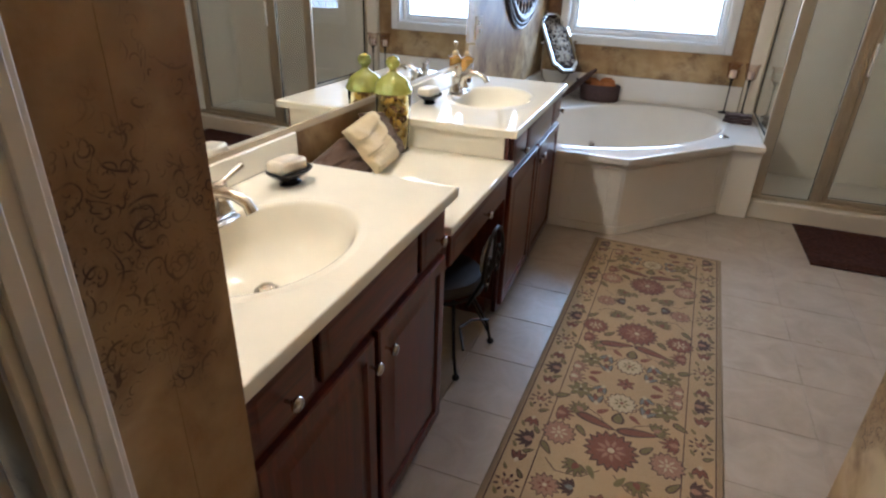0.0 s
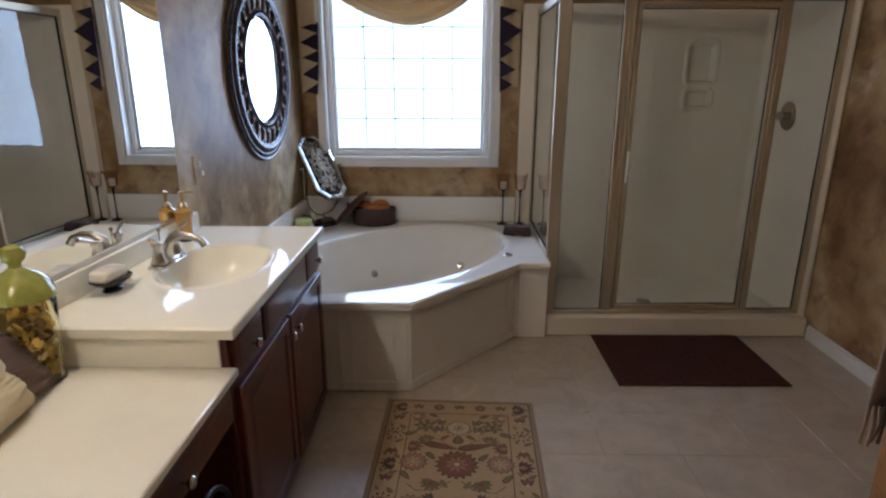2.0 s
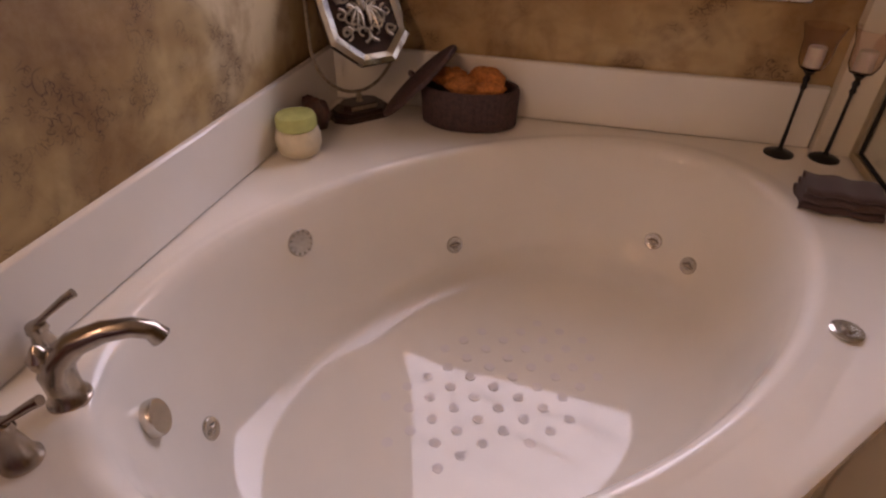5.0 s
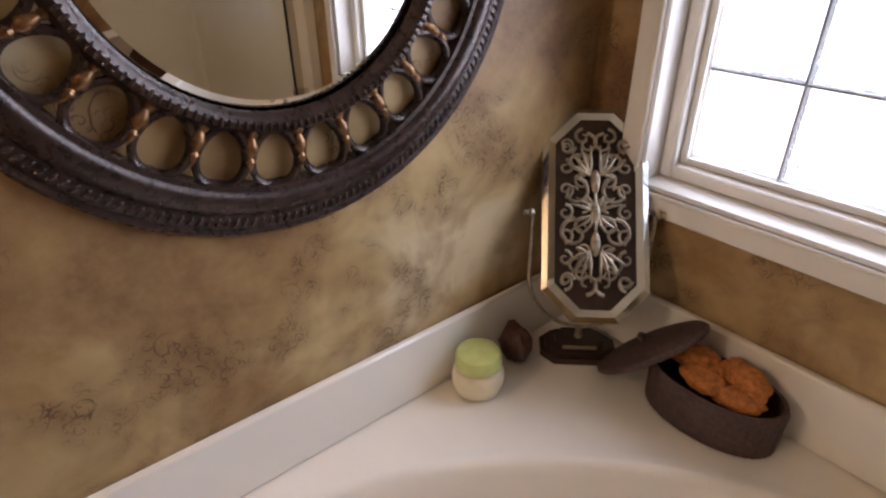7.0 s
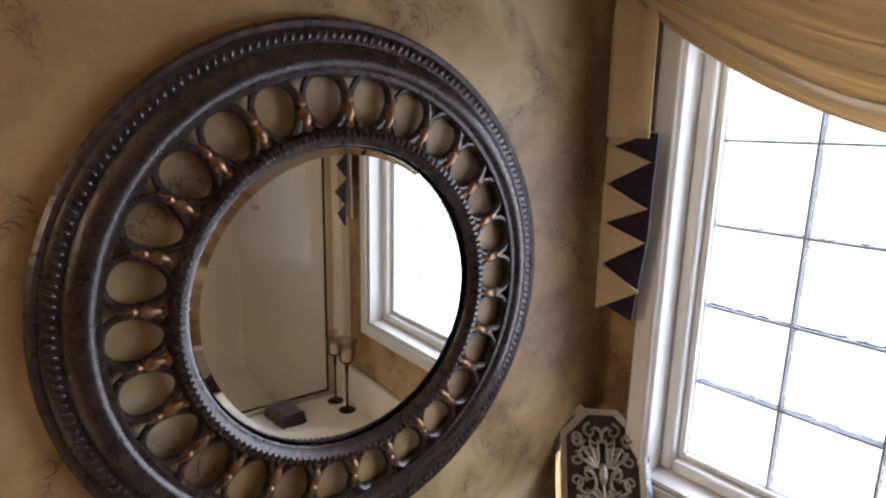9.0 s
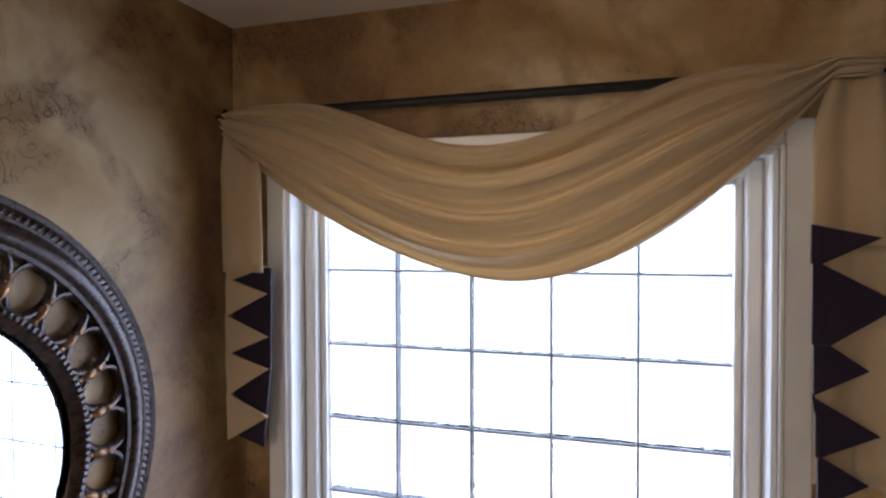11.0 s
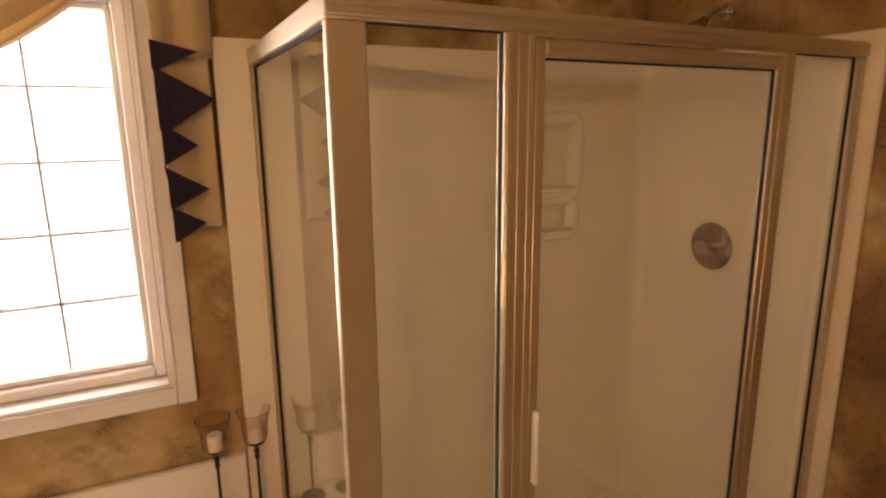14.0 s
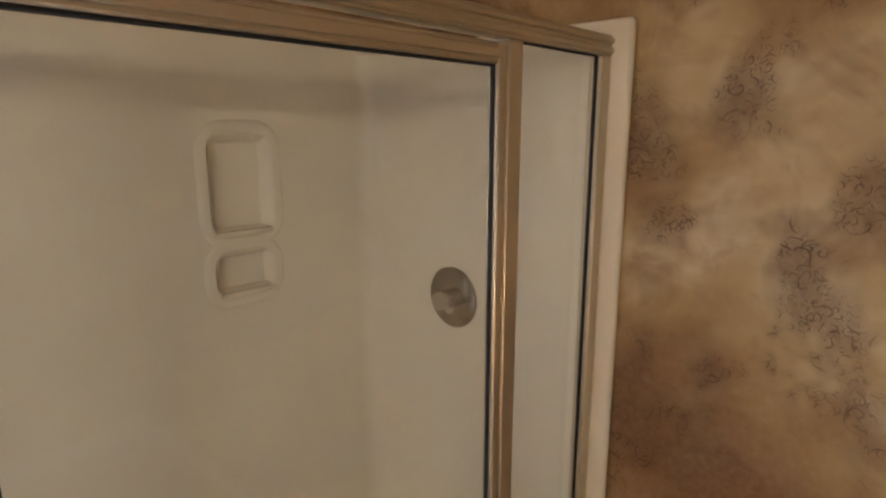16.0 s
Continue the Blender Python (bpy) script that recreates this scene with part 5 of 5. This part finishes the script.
part("base", Mesh().prism(octagon(0.100, 0.062, 0.035), 0.0, 0.018), EBONY, sm, smooth=False)
part("base_step", Mesh().prism(octagon(0.086, 0.052, 0.030), 0.0182, 0.030).prism(octagon(0.062, 0.036, 0.022), 0.0302, 0.048), EBONY, sm, smooth=False)
part("name_plate", Mesh().box(-0.045, 0.045, -0.0405, -0.0365, 0.033, 0.045, b=0.001), SILVER, sm)
part("stem", Mesh().lathe([(0.012, 0.048), (0.008, 0.056), (0.011, 0.064), (0.006, 0.074), (0.006, 0.080)], 12), SILVER, sm)
HZ = 0.414
yoke = []
for k in range(25):
    a = math.pi * (1 + k / 24)
    yoke.append((0.143 * math.cos(a), 0.0, 0.248 + 0.168 * math.sin(a)))
part("yoke", Mesh().tube([(-0.143, 0, HZ)] + yoke + [(0.143, 0, HZ)], 0.0055, 10), SILVER, sm)
for s in (-1, 1):
    part("pivot_knob", Mesh().lathe([(0.008, 0.0), (0.012, 0.008), (0.006, 0.014), (0.009, 0.022), (0.0, 0.028)], 12, pose(0.141 * s, 0, HZ, 0, 90 * s, 0)), SILVER, sm)
TILT = pose(0, 0, HZ, 52, 0, 0)   # leans back; local y up, local z to the front
A, B, C = 0.124, 0.258, 0.072
outer, inner = octagon(A, B, C), octagon(A - 0.030, B - 0.030, C - 0.012)
part("back", Mesh().prism(octagon(A - 0.002, B - 0.002, C), -0.012, 0.0, TILT), EBONY, sm, smooth=False)
for k in range(8):
    o0, o1, i0, i1 = outer[k], outer[(k + 1) % 8], inner[k], inner[(k + 1) % 8]
    mo = [((a[0] * 0.55 + b[0] * 0.45), (a[1] * 0.55 + b[1] * 0.45)) for a, b in ((o0, i0), (o1, i1))]
    m_ = Mesh().add([(*o0, 0.0), (*o1, 0.0), (*o0, 0.008), (*o1, 0.008), (*mo[0], 0.013), (*mo[1], 0.013), (*i0, 0.010), (*i1, 0.010), (*i0, 0.0), (*i1, 0.0)],
                    [(0, 1, 3, 2), (2, 3, 5, 4), (4, 5, 7, 6), (6, 7, 9, 8), (0, 2, 4, 6, 8), (1, 9, 7, 5, 3)], TILT)
    part("mirror_strip", m_, BEVEL, sm, "bevelled mirror strip", smooth=False)
scroll = Mesh()


def curl(cx, cy, r, a0, turns, thick, sgn=1):
    pts = []
    for i in range(26):
        t = i / 25
        a = a0 + sgn * 2 * math.pi * turns * t
        rr = r * (1 - 0.78 * t)
        pts.append((cx + rr * math.cos(a), cy + rr * math.sin(a), 0.012))
    scroll.tube(pts, [thick * (1 - 0.45 * i / 25) for i in range(26)], 6, m=TILT)


for sx in (-1, 1):
    for sy in (-1, 1):
        curl(0.048 * sx, 0.050 * sy, 0.036, math.pi / 2 if sx > 0 else math.pi / 2, 1.15, 0.0055, sx * sy)
        curl(0.044 * sx, 0.118 * sy, 0.034, -math.pi / 2 * sy, 1.1, 0.0055, -sx * sy)
        curl(0.020 * sx, 0.168 * sy, 0.026, math.pi / 2 * sy, 1.0, 0.005, sx * sy)
        curl(0.066 * sx, 0.160 * sy, 0.018, 0, 1.0, 0.0045, sx * sy)
        for k in range(4):
            a = radians(25 + 22 * k)
            scroll.tube([(0.012 * sx, 0.09 * sy, 0.012), ((0.012 + 0.03 * math.cos(a)) * sx, (0.09 + 0.03 * math.sin(a)) * sy, 0.017), ((0.012 + 0.062 * math.cos(a)) * sx, (0.09 + 0.075 * math.sin(a)) * sy, 0.012)], [0.003, 0.0055, 0.002], 6, m=TILT)
            scroll.tube([(0.008 * sx, 0.006 * sy, 0.012), ((0.03 * math.cos(a)) * sx, (0.03 * math.sin(a)) * sy, 0.016), (0.066 * math.cos(a) * sx, 0.05 * math.sin(a) * sy, 0.012)], [0.003, 0.005, 0.002], 6, m=TILT)
for sx in (-1, 1):
    for k in range(7):
        yy = -0.165 + 0.055 * k
        curl(0.070 * sx, yy, 0.019, math.pi * (0.5 if k % 2 else 1.5), 1.1, 0.0046, sx * (1 if k % 2 else -1))
        curl(0.030 * sx, yy + 0.02, 0.020, math.pi * (1.5 if k % 2 else 0.5), 1.0, 0.0046, -sx)
for yy in (-0.075, 0.0, 0.075):
    scroll.ball((0, yy, 0.013), 0.012, 0.030, 0.007, 12, 8, m=TILT)
tagged(part("scrollwork", scroll, SILVER, sm, "cast silver leaf scrollwork"), kind="stuff")

K = 1.30
cj = thing("lidded_jar", (0.562, 4.612, TZ), "small cream jar with a pale green lid", "jar")
part("body", Mesh().lathe([(r * K, z * K) for r, z in [(0.036, 0), (0.044, 0.006), (0.049, 0.022), (0.050, 0.040), (0.046, 0.055), (0.040, 0.060), (0.0, 0.061)]], 36), plain("cream_glazed_jar", (0.72, 0.64, 0.46), 0.3, vary=0.08, scale=30), cj)
part("lid", Mesh().lathe([(r * K, z * K) for r, z in [(0.041, 0.0605), (0.044, 0.064), (0.044, 0.083), (0.040, 0.090), (0.026, 0.0925), (0.0, 0.093)]], 36), plain("pale_green_lid", (0.50, 0.55, 0.20), 0.25, vary=0.1, scale=40), cj, "pale green lid")

WALNUT = plain("carved_brown_pod", (0.075, 0.030, 0.018), 0.45, vary=0.45, scale=60, bump=0.6, bscale=90)
pod = thing("carved_pod", (0.546, 4.762, TZ), "dark brown carved wooden pod beside the jar", "ornament")
part("body", Mesh().ball((0, 0, 0.052), 0.046, 0.040, 0.052, 20, 14, 0.25, 3), WALNUT, pod)
part("wing", Mesh().ball((0.020, -0.018, 0.060), 0.034, 0.018, 0.044, 14, 10, 0.3, 8), WALNUT, pod)
part("wing", Mesh().ball((-0.022, 0.014, 0.058), 0.030, 0.018, 0.046, 14, 10, 0.3, 5), WALNUT, pod)

WICKER = plain("dark_carved_wicker", (0.060, 0.030, 0.026), 0.6, vary=0.5, scale=90, bump=0.8, bscale=130)
LOOFAH = plain("orange_loofah", (0.46, 0.165, 0.040), 0.85, vary=0.4, scale=90, bump=1.0, bscale=230)
bk = thing("oval_basket", (0.987, 4.945, TZ), "dark oval lidded basket filled with orange loofahs", "basket", rz=4)


def basket_wall(u, v):
    a = 2 * math.pi * u
    prof = [(0.90, 0.0), (0.985, 0.006), (1.0, 0.05), (1.02, 0.088), (1.0, 0.096), (0.94, 0.094), (0.92, 0.05), (0.90, 0.014), (0.05, 0.012)]
    i = min(int(v * 8), 7)
    f = v * 8 - i
    s = prof[i][0] * (1 - f) + prof[i + 1][0] * f
    z = prof[i][1] * (1 - f) + prof[i + 1][1] * f
    s *= 1 + (0.012 * math.cos(44 * a) if 0.1 < v < 0.4 else 0)
    return (0.150 * s * math.cos(a), 0.084 * s * math.sin(a), z * 1.32)


part("body", Mesh().grid(basket_wall, 132, 24, close_u=True), WICKER, bk, angle=60)
lid_m = pose(-0.158, -0.012, 0.128, 0, -44, 8)
part("lid", Mesh().lathe([(0.98, -0.006), (1.0, 0.0), (0.97, 0.008), (0.8, 0.015), (0.5, 0.021), (0.2, 0.024), (0.0, 0.024)], 40, lid_m @ Matrix.Diagonal((0.158, 0.088, 1, 1))), WICKER, bk, "carved lid leaning on the basket")
part("lid_knob", Mesh().ball((0, 0, 0.034), 0.010, 0.010, 0.012, m=lid_m), WICKER, bk)
for k, (x, y_, z, r, deg) in enumerate(((-0.070, 0.020, 0.098, 0.046, 20), (-0.020, -0.028, 0.088, 0.046, -10), (0.050, 0.022, 0.100, 0.052, -30), (0.060, -0.030, 0.084, 0.042, 15), (0.0, 0.030, 0.080, 0.045, 50))):
    lo = thing("loofah", (0, 0, 0), "dry orange loofah lying in the basket", "loofah", "loofahs in the basket")
    lo.matrix_world = bk.matrix_world @ pose(x, y_, z * 1.32 + 0.004, 0, 0, deg)
    part("fibre", Mesh().ball((0, 0, 0.008), r * 1.22, r * 0.68, r * 0.58, 28, 18, 0.22, k * 3.1), LOOFAH, lo)

AMBER = glass("smoky_glass", (0.86, 0.76, 0.71), 0.02, 1.25)
WAX = plain("candle_wax", (0.80, 0.76, 0.70), 0.5, vary=0.05, Subsurface_Weight=0.2)


def goblet(x, y_):
    t = thing("candle_goblet", (x, y_, TZ), "tall smoky glass goblet candle holder on an iron stem", "candle holder", "candle goblets")
    part("foot", Mesh().lathe([(0.041, 0), (0.041, 0.003), (0.030, 0.009), (0.010, 0.014), (0.006, 0.022)], 28), IRON, t)
    part("stem", Mesh().lathe([(0.006, 0.0222), (0.0045, 0.10), (0.0045, 0.19), (0.009, 0.20), (0.006, 0.21), (0.010, 0.222), (0.006, 0.232), (0.016, 0.244), (0.0, 0.2445)], 16), IRON, t)
    cup = part("cup", Mesh().lathe([(0.014, 0.245), (0.029, 0.252), (0.038, 0.272), (0.040, 0.300), (0.041, 0.325), (0.052, 0.362), (0.050, 0.362), (0.039, 0.325), (0.0375, 0.300), (0.0355, 0.274), (0.027, 0.256), (0.0, 0.254)], 32), AMBER, t, "flared smoky glass cup")
    cup.visible_shadow = False
    part("candle", Mesh().lathe([(0.022, 0.2575), (0.0225, 0.305), (0.020, 0.308), (0.0, 0.306)], 20), WAX, t, "white candle")
    return t


goblet(1.908, 4.975)
goblet(2.028, 4.972)

TAUPE = cloth("taupe_terry", (0.085, 0.055, 0.052), 0.25, 300)
ft = thing("folded_towel", (1.985, 4.69, TZ), "dark taupe hand towel folded on the bath rim", "towel", rz=-8)
for k in range(3):
    def layer(u, v, k=k):
        a = 2 * math.pi * v
        x, e = (u - 0.5) * (0.185 - 0.008 * k), 0.062 - 0.004 * k
        c, s = math.cos(a), math.sin(a)
        yy = math.copysign(abs(c) ** 0.35, c) * e
        return (x, yy, 0.011 + 0.0195 * k + math.copysign(abs(s) ** 0.6, s) * 0.0095 + 0.003 * math.sin(14 * u + k))
    part("fold", Mesh().grid(layer, 14, 24), TAUPE, ft, angle=180)

# ---- things on the vanity ----
SOAP_W = plain("wrapped_soap", (0.78, 0.73, 0.62), 0.45, vary=0.08, scale=40)
BLACK = plain("black_glaze", (0.016, 0.014, 0.013), 0.18, vary=0.2)


def soap_dish(x, y_, rz):
    d = thing("soap_dish", (x, y_, CZ), "black footed oval soap dish", "soap dish", "soap dishes", rz)
    part("dish", Mesh().lathe([(0.030, 0), (0.032, 0.004), (0.022, 0.010), (0.034, 0.018), (0.055, 0.030), (0.066, 0.040), (0.064, 0.041), (0.050, 0.034), (0.0, 0.028)], 32, None, 0.78, 1.08), BLACK, d)
    s = thing("soap_bar", (x, y_, CZ + 0.0385), "boxed bar of pale soap resting on its dish", "soap", "soaps", rz)
    part("wrapper", Mesh().box(-0.030, 0.030, -0.058, 0.042, 0.0, 0.034, b=0.007), SOAP_W, s)
    part("label", Mesh().box(-0.026, 0.026, -0.040, 0.022, 0.0342, 0.0350, b=0.0002), plain("soap_label", (0.62, 0.58, 0.50), 0.4), s)


soap_dish(0.548, 1.425, -12)
soap_dish(0.508, 2.545, -8)

PUMP_AMBER = plain("amber_soap", (0.55, 0.30, 0.055), 0.12, vary=0.12, scale=20, coat=0.6, Transmission_Weight=0.25)
PALE_BRASS = plain("pale_satin_brass", (0.62, 0.48, 0.26), 0.3, metal=0.85, vary=0.1, scale=40)
bt = thing("soap_dispenser", (0.482, 3.115, CZ), "amber soap bottle with a dark foot and a pale brass pump", "soap dispenser")
part("bottle", Mesh().lathe([(0.026, 0.024), (0.027, 0.030), (0.034, 0.112), (0.036, 0.116), (0.035, 0.121), (0.022, 0.128), (0.015, 0.133), (0.0, 0.134)], 32), PUMP_AMBER, bt)
part("foot", Mesh().lathe([(0.028, 0), (0.030, 0.003), (0.0275, 0.020), (0.026, 0.0238), (0.0, 0.0239)], 32), BRONZE, bt, "dark bronze foot")
pm = part("pump", Mesh().lathe([(0.018, 0.1342), (0.018, 0.142), (0.012, 0.152), (0.0065, 0.156), (0.006, 0.180), (0.011, 0.182), (0.011, 0.196), (0.0, 0.198)], 20), PALE_BRASS, bt, "pale brass pump")
part("nozzle", Mesh().tube([(0.0, 0, 0.190), (0.018, 0.026, 0.192), (0.028, 0.042, 0.187)], [0.007, 0.0055, 0.005], 10), PALE_BRASS, pm)

GREEN = Nodes("olive_green_glass").put(Roughness=0.08, Transmission_Weight=0.35, IOR=1.45)
GREEN.base(GREEN.ramp(GREEN.noise(GREEN.pos(), 30, 2), [(0.3, (0.33, 0.33, 0.065)), (0.7, (0.44, 0.43, 0.12))]))
GREEN_GLASS = GREEN.mat
JAR_GLASS = glass("pale_yellow_glass", (0.96, 0.93, 0.72), 0.03, 1.15)
aj = thing("apothecary_jar", (0.492, 2.205, DZ), "tall glass apothecary jar of dried petals with a green glass lid", "jar")
jg = part("body", Mesh().lathe([(0.052, 0), (0.062, 0.006), (0.062, 0.05), (0.067, 0.16), (0.070, 0.225), (0.067, 0.230), (0.064, 0.225), (0.061, 0.16), (0.056, 0.05), (0.050, 0.012), (0.0, 0.010)], 36), JAR_GLASS, aj)
jg.visible_shadow = False
jl = part("lid", Mesh().lathe([(0.074, 0.2305), (0.077, 0.234), (0.076, 0.241), (0.071, 0.252), (0.062, 0.272), (0.044, 0.290), (0.024, 0.301), (0.014, 0.309), (0.013, 0.318), (0.024, 0.328), (0.028, 0.343), (0.021, 0.359), (0.0, 0.367)], 36), GREEN_GLASS, aj, "olive green glass lid with a ball knob")
jl.visible_shadow = False
PETALS = [plain("dried_petal_gold", (0.66, 0.44, 0.09), 0.7, vary=0.3), plain("dried_petal_brown", (0.16, 0.075, 0.03), 0.7, vary=0.4), plain("dried_petal_straw", (0.55, 0.42, 0.18), 0.7, vary=0.3)]
for k, material in enumerate(PETALS):
    m_ = Mesh()
    for i in range(95):
        a, r = rnd.uniform(0, 6.283), 0.048 * math.sqrt(rnd.random())
        z = rnd.uniform(0.02, 0.222)
        m_.ball((0, 0, 0), rnd.uniform(0.011, 0.019), rnd.uniform(0.008, 0.013), 0.003, 7, 5, 0.3, i, m=pose(r * math.cos(a), r * math.sin(a), z, rnd.uniform(0, 180), rnd.uniform(0, 180), 0))
    tagged(part("petals", m_, material, aj, "dried petals"), kind="stuff")


def leaning_towel(name, corners, d, material, label, seed, steps):
    """A towel folded into a stepped pad, leaning from the wall down to the desk; corners: top, top, bottom, bottom."""
    tl, tr, bl, br = [Vector(c) for c in corners]
    t = thing(name, tuple((bl + br) / 2), label, "towel", "towels on the desk")
    base = (bl + br) / 2
    out = (br - bl).cross(tl - bl).normalized()
    if out.x < 0:
        out = -out

    def place(u, v):
        return (tl + (tr - tl) * u) * (1 - v) + (bl + (br - bl) * u) * v - base

    def fn(a, v):
        c, s = math.cos(2 * math.pi * a), math.sin(2 * math.pi * a)
        e = min(v, 1 - v)
        k = math.sqrt(max(0.0, 1 - (1 - min(1, e / 0.09)) ** 2))
        u = 0.5 + 0.5 * math.copysign(abs(c) ** 0.4, c) * (0.94 + 0.06 * k)
        saw = (v * steps + 0.25 * math.sin(3 * u + seed) + 0.1 * u) % 1.0
        lift = 0.011 * (saw ** 0.7 if saw < 0.88 else (1 - saw) / 0.12) + 0.0016 * math.sin(95 * v) * (0.55 < v < 0.74)
        lump = 0.014 * noise.noise((u * 2.2, v * 2.2, seed)) + 0.005 * noise.noise((u * 7, v * 7, seed + 3))
        q = place(u + 0.03 * noise.noise((v * 4, seed, 1.0)), v)
        return tuple(q + out * (d * (0.5 + 0.5 * math.copysign(abs(s) ** 0.5, s)) * k + ((lift + lump) * k if s > 0 else 0)))
    part("cloth", Mesh().grid(fn, 56, 60, close_u=True), material, t, angle=180)
    hem = [place(0.04 + 0.92 * i / 8, 0.965) + out * (d * 0.55 + 0.002 * math.sin(i)) for i in range(9)]
    part("hem", Mesh().tube(hem, 0.007, 8), material, t)
    return t


leaning_towel("brown_towel", ((0.448, 1.650, 0.825), (0.448, 1.870, 0.865), (0.510, 1.690, 0.745), (0.545, 1.900, 0.745)), 0.028, BROWN, "brown terry towel folded on the desk", 1, 1.6)
leaning_towel("brown_towel", ((0.446, 1.990, 0.925), (0.446, 2.165, 0.890), (0.545, 2.045, 0.745), (0.535, 2.185, 0.745)), 0.026, BROWN, "brown terry towel leaning behind the cream towel", 2, 1.3)
leaning_towel("cream_towel", ((0.470, 1.832, 0.895), (0.468, 2.040, 0.922), (0.580, 1.868, 0.747), (0.560, 2.075, 0.747)), 0.034, CREAM, "folded cream terry towel leaning on the brown towels", 4, 3.4)

# iron vanity chair
ch = thing("iron_chair", (0.80, 1.96, 0), "black wrought iron vanity chair with scrolled back under the desk", "chair")
CUSH = plain("black_seat_pad", (0.020, 0.015, 0.014), 0.55, vary=0.2, bump=0.4)
part("seat", Mesh().lathe([(0.155, 0.335), (0.172, 0.345), (0.178, 0.365), (0.165, 0.385), (0.10, 0.395), (0.0, 0.397)], 36, None, 0.95, 0.95), CUSH, ch)
part("seat_ring", Mesh().tube([(0.165 * math.cos(a), 0.165 * math.sin(a), 0.33) for a in [2 * math.pi * i / 36 for i in range(36)]], 0.007, 8, True), IRON, ch)
for sx, sy, fx, fy in ((1, -1, 0.130, -0.140), (1, 1, 0.182, 0.142), (-1, -1, -0.16, -0.13), (-1, 1, -0.16, 0.13)):
    lg = part("leg", Mesh().tube([(0.10 * sx, 0.11 * sy, 0.33), (0.105 * sx, 0.118 * sy, 0.22), (fx * 0.9, fy * 0.95, 0.10), (fx, fy, 0.014)], 0.0065, 8), IRON, ch)
    part("foot", Mesh().ball((fx, fy, 0.015), 0.015, 0.015, 0.014, 12, 8), IRON, lg)
    part("strut", Mesh().tube([(0.085 * sx, 0.085 * sy, 0.33), (0.10 * sx, 0.10 * sy, 0.22), (fx * 0.93, fy * 0.97, 0.06)], 0.0045, 6), IRON, lg)
part("stretcher", Mesh().tube([(0.15, -0.13, 0.14), (0.10, -0.03, 0.165), (0.12, 0.06, 0.15), (0.17, 0.135, 0.12)], 0.005, 8), IRON, ch)
BKX = 0.185
arch = [(BKX - 0.03, -0.12, 0.33)] + [(BKX + 0.02, -0.125 * math.cos(t), 0.44 + 0.15 * math.sin(t)) for t in [math.pi * i / 14 for i in range(15)]] + [(BKX - 0.03, 0.12, 0.33)]
part("back_hoop", Mesh().tube(arch, 0.007, 8), IRON, ch)
for s in (-1, 1):
    pts = []
    for i in range(34):
        t = i / 33
        a = -math.pi / 2 + s * 2 * math.pi * 1.5 * t
        r = 0.052 * (1 - 0.75 * t)
        pts.append((BKX + 0.018, 0.055 * s + r * math.cos(a) * 0.9, 0.455 + r * math.sin(a) * 1.2))
    part("scroll", Mesh().tube(pts, 0.0055, 7), IRON, ch)
part("back_pad", Mesh().ball((BKX - 0.006, 0.01, 0.468), 0.016, 0.078, 0.070, 24, 14, 0.2, 2), cloth("pale_grey_pad", (0.36, 0.35, 0.33), 0.25, 200), ch, "pale grey fabric back pad")
part("splat", Mesh().tube([(BKX, 0, 0.33), (BKX + 0.018, 0, 0.45), (BKX + 0.02, 0, 0.59)], 0.005, 8), IRON, ch)

# switch plate
sw = thing("switch_plate", (wall_x(3.385), 3.385, 1.108), "wallpaper-covered switch plate with two white switches", "switch", rz=LEAN)
part("plate", Mesh().box(0.001, 0.006, -0.058, 0.058, -0.060, 0.060, b=0.003), PAPER, sw)
for yy, zz in ((-0.020, 0.025), (0.004, -0.018)):
    part("switch", Mesh().box(0.0062, 0.015, yy - 0.006, yy + 0.006, zz - 0.011, zz + 0.011, b=0.003), TRIM, sw, "white toggle")

# ---- floor tiles ----
T, J = 0.315, 0.0035
tile_data = {}
for i in range(-6, 7):
    for j in range(-10, 11):
        x0, y0 = 1.866 + T * i, 1.70 + T * j
        a0, a1, b0, b1 = max(x0 + J / 2, 0.47), min(x0 + T - J / 2, XR - 0.002), max(y0 + J / 2, -1.29), min(y0 + T - J / 2, 4.113)
        if a1 - a0 < 0.03 or b1 - b0 < 0.03:
            continue
        if y0 + T < 0.65 and (x0 + T < HALL_L or x0 > HALL_R):
            continue
        if y0 + T < STUB_R - 0.11 and x0 > HALL_R:
            continue
        key = (round(a1 - a0, 3), round(b1 - b0, 3))
        if key not in tile_data:
            tile_data[key] = Mesh().box(-key[0] / 2, key[0] / 2, -key[1] / 2, key[1] / 2, -0.006, -0.0002, b=0.0014).data("tile", TILE)
        ob = new("tile", tile_data[key])
        ob.parent = floor
        ob.location = ((a0 + a1) / 2, (b0 + b1) / 2, 0)
